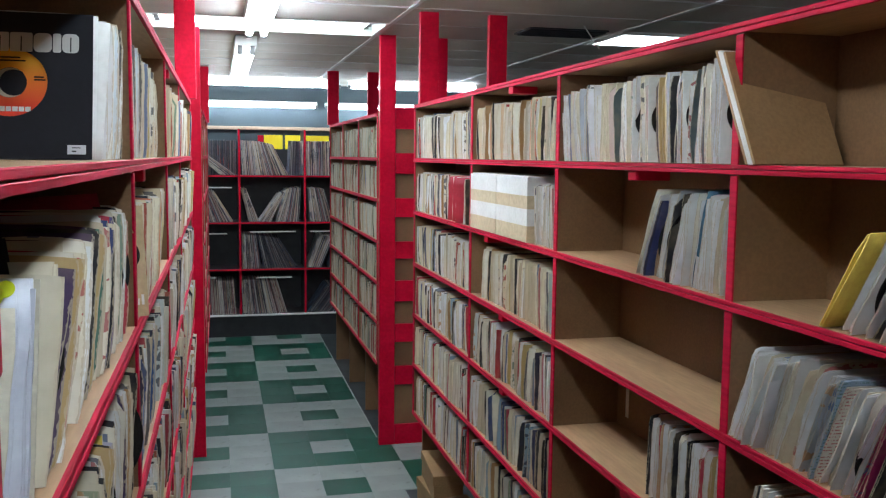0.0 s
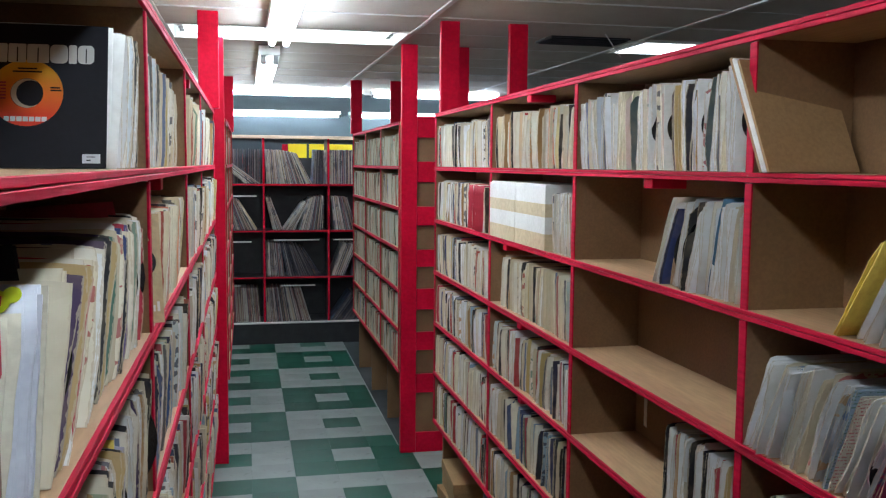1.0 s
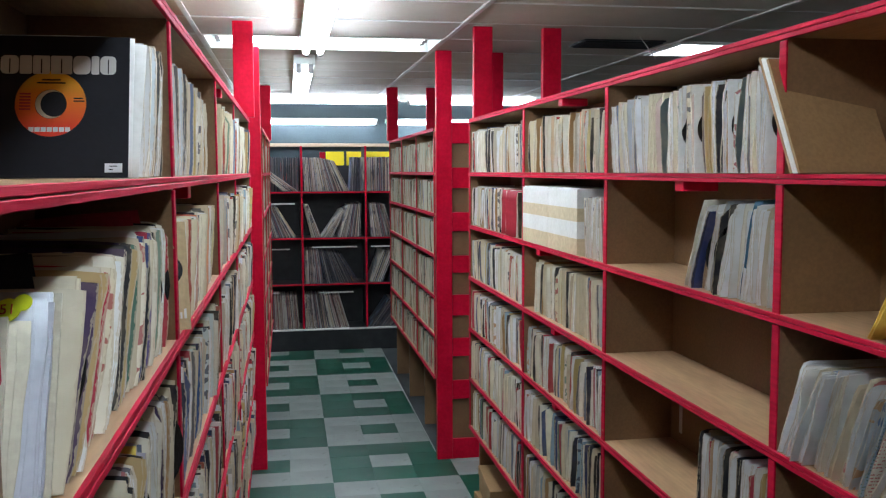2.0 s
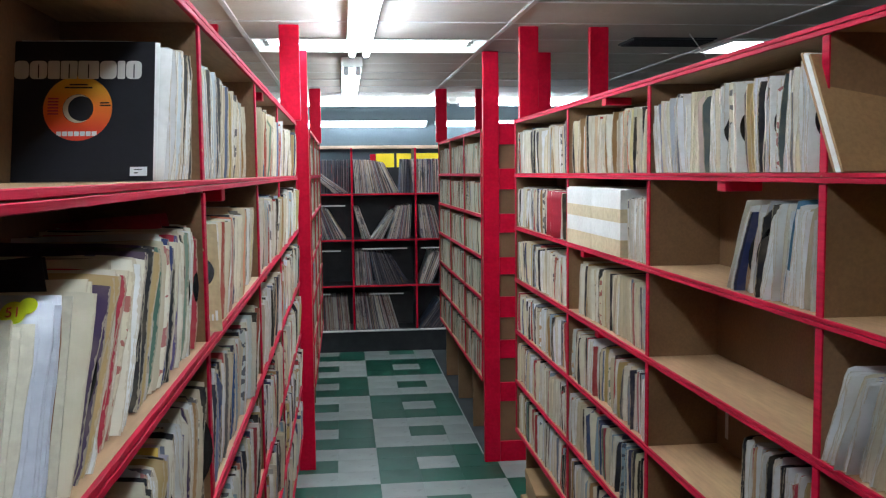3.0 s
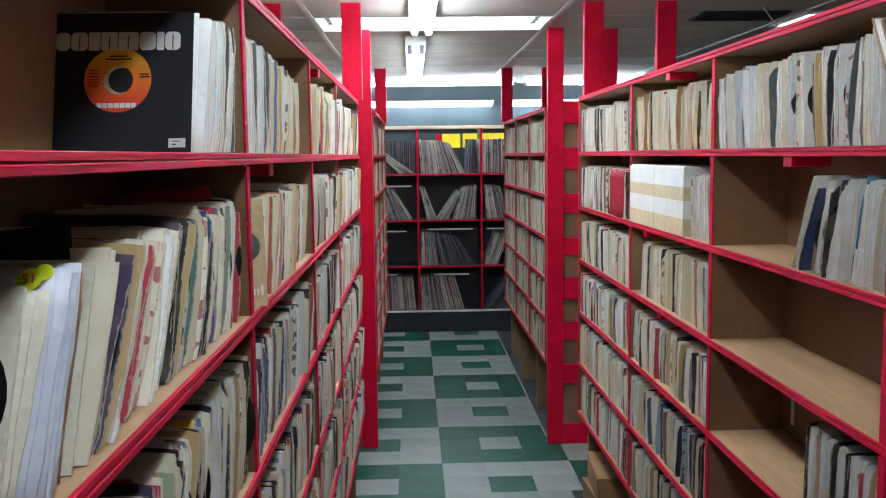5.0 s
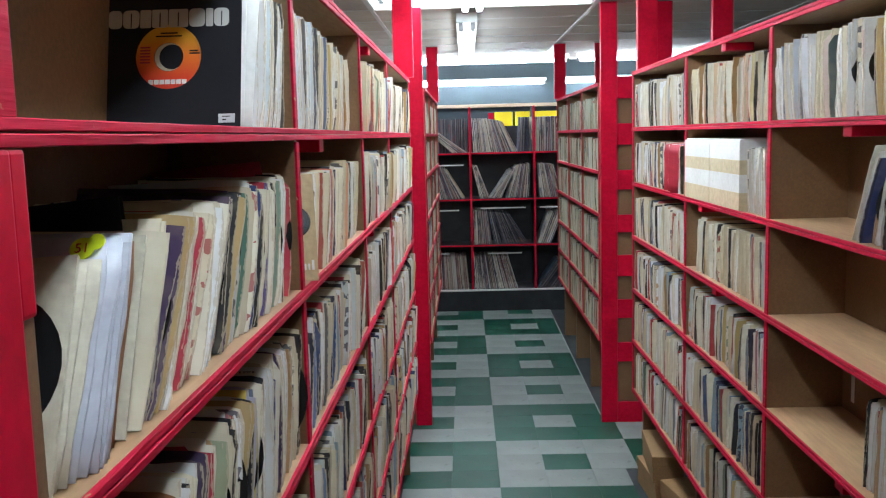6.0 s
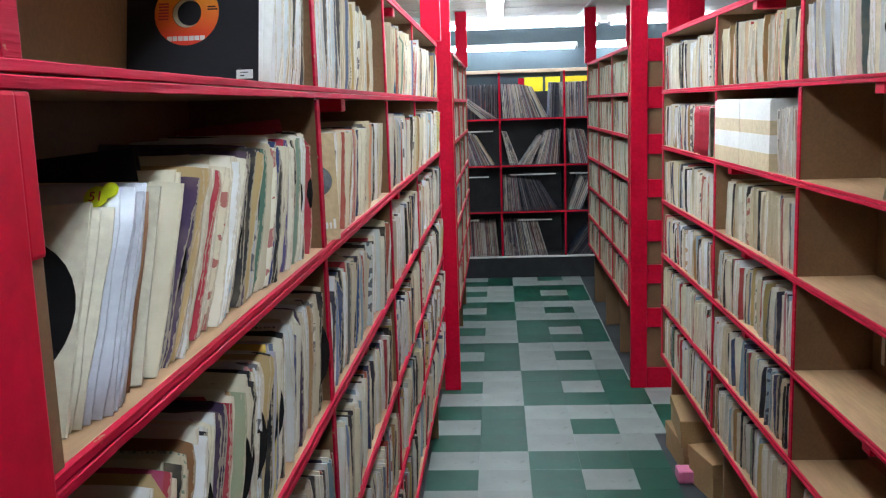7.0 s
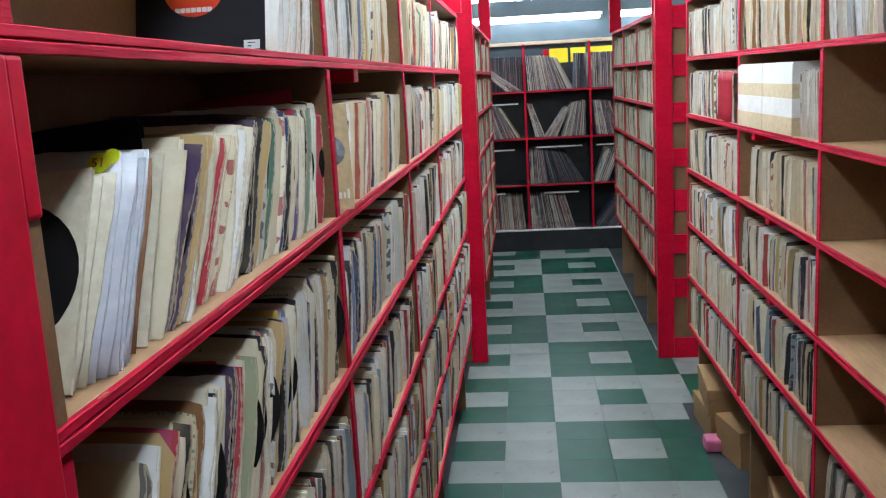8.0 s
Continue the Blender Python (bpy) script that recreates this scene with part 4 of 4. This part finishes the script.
for k, (y, mat) in enumerate(((1.515, REDCARD), (1.53, CREAMPAPER), (1.545, REDCARD), (1.558, CREAMPAPER))):
    plain_sleeve(mat, "red card sleeve at the end of the shelf" if mat is REDCARD else "cream sleeve at the end of the shelf", left(y + 0.003, B, 0.12, 2, -0.012), 0.182, 0.181, 0.003, seed=30 + k)
kraft = plain_sleeve(KRAFT, "kraft paper sleeve with a round window and white print", left(1.664, B, 0.26, 14, 0.022), 0.18, 0.178, 0.002, 0.026, cx=0.034, cz=0.098)
for k, (x, w, h) in enumerate(((0.006, 0.004, 0.016), (0.013, 0.003, 0.010), (0.019, 0.005, 0.010), (0.028, 0.006, 0.010))):
    block("print_block", x, x + w, 0.0011, 0.0015, 0.018, 0.018 + h, WHITEPAPER, kraft, 0)

# round lime stickers on a white sleeve
white = plain_sleeve(CLEARPAPER, "white plastic sleeve with lime price stickers", left(0.795, B, 0.70, -1, -0.004), 0.188, 0.195, 0.002, seed=14, roll=3)
for x, z, r, word in ((0.0200, 0.1815, 0.0098, "51"), (0.0095, 0.1870, 0.0070, "")):
    st = new("sticker", disc_mesh(r, 0.0006, LIME, "sticker", 24))
    st.parent = white
    st.matrix_basis = pose(x, 0.0042, z)
    tagged(st, "round lime yellow price sticker")
    if word:
        cu = bpy.data.curves.new("number", "FONT")
        cu.body, cu.size, cu.align_x, cu.align_y, cu.extrude = word, 0.012, "CENTER", "CENTER", 0.0002
        cu.materials.append(INK)
        t = new("number", cu)
        t.parent = st
        t.matrix_basis = pose(0, 0.0007, 0, 90, 0, 180)

# sleeves that poke up out of the row, and printed ones
plain_sleeve(BLACKCARD, "black card sleeve poking up behind white sleeves", left(0.925, B + 0.020, 0.55, 2, -0.012), 0.182, 0.192, 0.003, seed=51, roll=9)
plain_sleeve(BLACKCARD, "black card sleeve poking up behind white sleeves", left(0.933, B + 0.018, 0.55, 2, -0.015), 0.182, 0.190, 0.003, seed=52, roll=8)
plain_sleeve(REDCARD, "red card sleeve poking up out of the row", left(1.490, B + 0.020, 0.14, 2, -0.012), 0.182, 0.184, 0.003, seed=53, roll=5)
plain_sleeve(REDCARD, "dark red card sleeve poking up out of the row", left(1.475, B + 0.016, 0.15, 2, -0.016), 0.182, 0.182, 0.003, seed=54, roll=6)
strip_card = plain_sleeve(CREAMPAPER, "cream sleeve with small dark marks in a crammed shelf", left(1.028, B, 0.55, 3, -0.012), 0.182, 0.176, 0.002, seed=55)
for k in range(5):
    block("mark", 0.005 + 0.005 * (k % 2), 0.012 + 0.005 * (k % 2), 0.0026, 0.0030, 0.02 + k * 0.031, 0.0225 + k * 0.031, BLACKCARD, strip_card, 0)
dash = plain_sleeve(BLACKCARD, "black sleeve with a row of white blocks down its edge", left(1.150, B, 0.46, 2, -0.013), 0.182, 0.172, 0.004, seed=56)
for k in range(16):
    block("mark", 0.002, 0.005, 0.0040, 0.0043, 0.006 + k * 0.0098, 0.010 + k * 0.0098, WHITEPAPER, dash, 0)
yel = plain_sleeve(YELLOWCARD, "yellow sleeve with black dashes under its top edge", left(1.20, C, 0.24, 2, 0.003), 0.182, 0.190, 0.004, seed=57)
for k in range(16):
    block("mark", 0.006 + k * 0.0105, 0.012 + k * 0.0105, 0.0040, 0.0046, 0.170, 0.178, BLACKCARD, yel, 0)
navy = plain_sleeve(BLUECARD, "navy sleeve with white streaks at the start of a row", left(2.70, A, 0.03, 5, 0.008), 0.182, 0.186, 0.004, seed=58)
for k in range(8):
    b = block("mark", -0.008, 0.008, 0, 0.0004, -0.003, 0.003, WHITEPAPER, navy, 0)
    b.matrix_basis = pose(0.012 + 0.012 * (k % 2), 0.0042, 0.012 + k * 0.021, 0, 35 if k % 3 else -25, 0)

# boxes of white cards across the aisle
for y0, y1 in ((2.745, 3.056), (3.06, 3.371)):
    bx = empty("card_box", "white card box with tan tape bands on the shelf", "box", "white boxes with tan bands")
    z0 = B + 0.001
    for za, zb, mat in ((0, 0.050, MASONITE), (0.050, 0.101, WHITEPAPER), (0.101, 0.141, MASONITE), (0.141, 0.196, WHITEPAPER)):
        block("band" if mat is MASONITE else "side", XR - 0.003, XR + 0.165, y0, y1, z0 + za, z0 + zb, mat, bx, 0.0005)
    block("lid", XR + 0.002, XR + 0.16, y0 + 0.005, y1 - 0.005, z0 + 0.196, z0 + 0.2, WHITEPAPER, bx, 0.001)

# boards in the upper compartment
for k, (dy, mat) in enumerate(((0.0, CARDBOARD), (0.009, WHITEPAPER), (0.016, WHITEPAPER), (0.024, CARDBOARD))):
    bm = bmesh.new()
    slab(bm, 0, 0.19, -0.003, 0.003, 0, 0.222 + 0.002 * k, 0.0008)
    ob = part("card_board", bm, mat)
    ob.matrix_basis = pose(XR - 0.008 - 0.001 * k, 1.560 + dy * 0.8, A + 0.001) @ pose(0, 0, 0, -26, 0, 5)
    tagged(ob, "brown cardboard sheet leaning in the compartment" if mat is CARDBOARD else "white-edged board leaning in the compartment", "board", "boards in the upper compartment")
plain_sleeve(CREAMPAPER, "tall pale card leaning behind grey sleeves", right(2.026, B, -0.38, 4), 0.185, 0.205, 0.003, seed=41)
plain_sleeve(BLUECARD, "blue card sleeve among grey record sleeves", right(1.80, B, -0.22, 3, -0.01), 0.183, 0.203, 0.003, seed=42)
plain_sleeve(YELLOWCARD, "yellow folder leaning before pale sleeves", right(1.388, B, -0.55, 6), 0.183, 0.172, 0.004, seed=43)
plain_sleeve(YELLOWCARD, "yellow folder leaning before pale sleeves", right(1.374, B, -0.55, 6, 0.004), 0.183, 0.174, 0.004, seed=44)
for k, (y, t) in enumerate(((2.06, 0.02), (1.83, 0.06), (1.98, 0.05))):
    plain_sleeve(WHITEPAPER, "white sleeve with a black disc in its window", right(y, A, t + 0.02, -8, 0.004), 0.183, 0.184, 0.002, 0.046, cx=0.053)
plain_sleeve(WHITEPAPER, "white sleeve at the end of the row with a black disc", right(1.690, A, 0.02, -12, 0.004), 0.185, 0.185, 0.002, 0.046, cx=0.056)
tagged(block("paint_mark", XR + DEEP - 0.002, XR + DEEP - 0.0005, 2.435, 2.452, 0.945, 1.10, WHITEPAPER, None, 0), "white strip on the back of an empty compartment", "strip")

# red end board beside the crammed shelf
tagged(block("end_board", XL - 0.03, XL + 0.004, 0.47, 0.704, 0.0, A - 0.018, RED, None, 0.003), "red painted board standing before the rack", "board")
tagged(block("cleat", XL - 0.06, XL + 0.002, 0.7045, 0.7245, 1.54, A - 0.018, RED, None, 0.003), "small red painted cleat under the shelf", "cleat")

# boxes on the floor under the rack
def carton(x0, x1, y0, y1, z0, h, label, turn=0):
    bx = empty("cardboard_box", label, "box", "cartons under the rack", ((x0 + x1) / 2, (y0 + y1) / 2, z0))
    w, d = (x1 - x0) / 2, (y1 - y0) / 2
    block("body", -w, w, -d, d, 0.0, h * 0.62, CARDBOARD, bx, 0.003)
    block("lid", -w - 0.004, w + 0.004, -d - 0.004, d + 0.004, h * 0.62, h, CARDBOARD, bx, 0.004)
    bx.rotation_euler = (0, 0, radians(turn))


carton(0.66, 0.80, 4.0, 4.33, -0.006, 0.125, "tan cardboard box on the floor under the rack", 3)
carton(0.665, 0.80, 3.98, 4.34, 0.119, 0.12, "tan cardboard box stacked on another", -4)
carton(0.70, 0.82, 3.72, 3.95, -0.006, 0.16, "tan cardboard box on the floor under the rack", 12)
carton(0.74, 0.84, 3.18, 3.42, -0.006, 0.13, "tan cardboard box on the floor under the rack", -8)
carton(0.74, 0.84, 2.66, 2.95, -0.006, 0.15, "tan cardboard box on the floor under the rack", 10)
pk = block("plastic_tub", -0.035, 0.035, -0.045, 0.045, 0, 0.055, PINK, None, 0.012)
pk.location = (0.660, 3.93, -0.006)
tagged(pk, "small pink plastic tub on the floor", "tub")

# red and blue sleeves beside the white boxes
for k, (y, mat, t, turn, out) in enumerate(((3.405, KRAFT, 0.0, -6, 0.006), (3.53, REDCARD, -0.16, -16, 0.016), (3.545, BLUECARD, -0.18, -17, 0.010), (3.56, REDCARD, -0.16, -12, 0.018), (3.60, WHITEPAPER, -0.12, -6, 0.008), (3.64, REDCARD, -0.12, -6, 0.010), (3.72, REDCARD, -0.10, -4, 0.008))):
    plain_sleeve(mat, "coloured record sleeve beside the white boxes", right(y, B, t, turn, out), 0.182, 0.180, 0.003, seed=80 + k)


# ---- album rack at the end of the aisle ----
KY = 8.57
album = empty("album_rack", "dark album rack with red edges at the end of the aisle", "rack")
KX = [-1.855, -1.265, -0.675, -0.085, 0.505, 1.095, 1.685]
KZ = [0.20, 0.62, 1.05, 1.478]
block("kick_board", KX[0], KX[-1], KY - 0.03, KY + 0.0, -0.006, 0.186, BLACKBOARD, album, 0.002, "black painted kick board")
block("ledge", KX[0], KX[-1], KY - 0.035, KY + 0.012, 0.187, 0.199, WHITEPAPER, album, 0.002, "white ledge strip")
for z in KZ:
    s = block("shelf", KX[0], KX[-1], KY + 0.012, KY + 0.36, z - 0.02, z, BLACKBOARD, album, 0.001)
    if z > 0.3:
        block("edge_strip", KX[0], KX[-1], KY + 0.006, KY + 0.012, z - 0.016, z - 0.001, RED, s, 0.001)
for x in KX:
    d = block("divider", x - 0.01, x + 0.01, KY + 0.012, KY + 0.36, 0.2, 1.895, BLACKBOARD, album, 0.001)
    block("edge_strip", x - 0.0095, x + 0.0095, KY - 0.002, KY + 0.0055, 0.2, 1.895, RED, d, 0.001)
block("back_panel", KX[0], KX[-1], KY + 0.36, KY + 0.37, 0.0, 1.72, BLACKBOARD, album, 0)


for x0, x1, z in ((-0.62, -0.15, 1.36), (0.0, 0.42, 0.955), (-0.6, -0.2, 0.94), (0.06, 0.38, 0.53), (-0.6, -0.3, 0.535), (0.55, 0.9, 0.955)):
    b = block("label_strip", x0, x1, KY + 0.014, KY + 0.017, z, z + 0.012, WHITEPAPER, album, 0, "torn white label strip")


def albums(seed, x0, x1, z, lean, lean_end, material, back=0.0):
    """A row of long-playing records, spines towards the aisle, leaning along x."""
    rng = random.Random(seed)
    allv, allf = [], []
    x = x0
    while x < x1:
        tilt = lean + (lean_end - lean) * (x - x0) / (x1 - x0) + rng.uniform(-0.015, 0.015)
        t = rng.choice((0.003, 0.004, 0.005, 0.007))
        v, f = sleeve_arrays(rng, 1, 2, 0.315, 0.315 + rng.uniform(-0.004, 0.004), t, 0.0, 0.0003, 0.001)
        base = len(allv)
        c, s = math.cos(tilt), math.sin(tilt)
        d = rng.uniform(0, 0.015) + back
        for a, b, cz in v:
            allv.append((x + b * c + cz * s, KY + 0.02 + d + a, z + 0.001 + cz * c - b * s + t / 2 * abs(s)))
        allf.extend(tuple(i + base for i in q[::-1]) for q in f)
        x += (t + 0.0012) / max(0.4, c)
    ob = new("album_row", arrays("album_row", allv, allf, material))
    return tagged(ob, "row of leaning long-playing record sleeves on a dark shelf", "records", kind="stuff")


LIGHT, DARK = ALBUM, DARK_ALBUM
ROWS_OF_ALBUMS = [
    (-0.66, -0.12, 0.2, 0.02, -0.08, LIGHT, 0), (-0.06, 0.34, 0.2, -0.04, -0.3, LIGHT, 0), (0.53, 0.80, 0.2, 0.62, 0.7, DARK, 0), (-1.24, -0.72, 0.2, 0.0, 0.0, LIGHT, 0),
    (-0.64, -0.42, 0.62, -0.02, -0.22, LIGHT, 0), (-0.06, 0.10, 0.62, 0.0, -0.12, LIGHT, 0), (0.13, 0.44, 0.62, -0.18, -0.55, DARK, 0), (0.53, 0.66, 0.62, 0.35, 0.4, LIGHT, 0), (0.72, 0.95, 0.62, 0.3, 0.2, DARK, 0),
    (-0.40, -0.14, 1.05, -0.15, -0.56, LIGHT, 0), (-1.2, -0.75, 1.05, 0.0, -0.1, LIGHT, 0), (0.0, 0.09, 1.05, -0.22, -0.36, LIGHT, 0), (0.09, 0.20, 1.05, 0.62, 0.45, LIGHT, 0), (0.24, 0.45, 1.05, 0.32, 0.05, LIGHT, 0), (0.56, 0.78, 1.05, -0.08, -0.3, LIGHT, 0),
    (-0.66, -0.11, 1.478, 0.0, 0.0, DARK, 0.045), (-0.25, -0.115, 1.478, -0.86, -0.93, LIGHT, -0.012), (-0.05, 0.06, 1.478, -0.06, -0.1, LIGHT, 0), (0.07, 0.36, 1.478, -0.12, -0.48, LIGHT, 0), (0.36, 0.46, 1.478, 0.06, 0.02, DARK, 0), (0.475, 0.492, 1.478, 0.02, 0.02, LIGHT, 0), (0.525, 1.0, 1.478, 0.0, -0.05, LIGHT, 0),
]
for i, row in enumerate(ROWS_OF_ALBUMS):
    albums(500 + i, *row)

tagged(block("rail", -2.4, 2.6, 8.985, 9.049, 1.90, 1.932, RAIL, None, 0.004), "brown wooden rail along the teal wall", "rail")
for a, b in ((0.16, 0.335), (0.36, 0.78)):
    tagged(block("yellow_sign", a, b, 9.03, 9.046, 1.70, 1.855, YELLOW, None, 0.001), "bright yellow card on the wall behind the albums", "sign")


tagged(block("red_sign", 0.10, 0.155, 9.03, 9.046, 1.70, 1.85, RED, None, 0.001), "red card on the wall beside a yellow one", "sign")


# ---- floor tiles ----
TX, TY = 0.686 / 3, 0.6475 / 3


def lay_tiles():
    half = 0.0003
    x, y, z = TX / 2 - half, TY / 2 - half, 0.0
    v = [(-x, -y, -0.005), (x, -y, -0.005), (x, y, -0.005), (-x, y, -0.005)]
    q = 0.0005
    v += [(-x, -y, z - q), (x, -y, z - q), (x, y, z - q), (-x, y, z - q)]
    v += [(-x + q, -y + q, z), (x - q, -y + q, z), (x - q, y - q, z), (-x + q, y - q, z)]
    f = [(0, 1, 5, 4), (1, 2, 6, 5), (2, 3, 7, 6), (3, 0, 4, 7), (4, 5, 9, 8), (5, 6, 10, 9), (6, 7, 11, 10), (7, 4, 8, 11), (8, 9, 10, 11)]
    meshes = {True: arrays("tile_green", v, f, GREEN), False: arrays("tile_cream", v, f, CREAM)}
    cut = 0.622 - 2.5 * TX
    w = [(min(px, cut), py, pz) for px, py, pz in v]
    ends = {True: arrays("tile_green_cut", w, f, GREEN), False: arrays("tile_cream_cut", w, f, CREAM)}
    rng = random.Random(8)
    for j in range(-9, 17):
        gap = j in (-2, -1, 0, 1)
        for i in range(-2, 12 if gap else 3):
            bi, bj = i // 3, j // 3
            green = (bi + bj) % 2 == 0
            if i % 3 == 1 and j % 3 == 1:
                green = not green
            ob = new("tile", (ends if i == 2 and not gap else meshes)[green])
            ob.parent = floor_tiles
            ob.location = ((i + 0.5) * TX, 4.905 + (j + 0.5) * TY, rng.uniform(-0.0002, 0.0002))
    for ya, yb in ((4.905 + 2 * TY, 4.905 + 17 * TY),):
        block("edge_strip", 0.623, 0.631, ya, yb, -0.005, 0.0002, PLASTER, floor_tiles, 0.001, "pale worn metal edging")


lay_tiles()
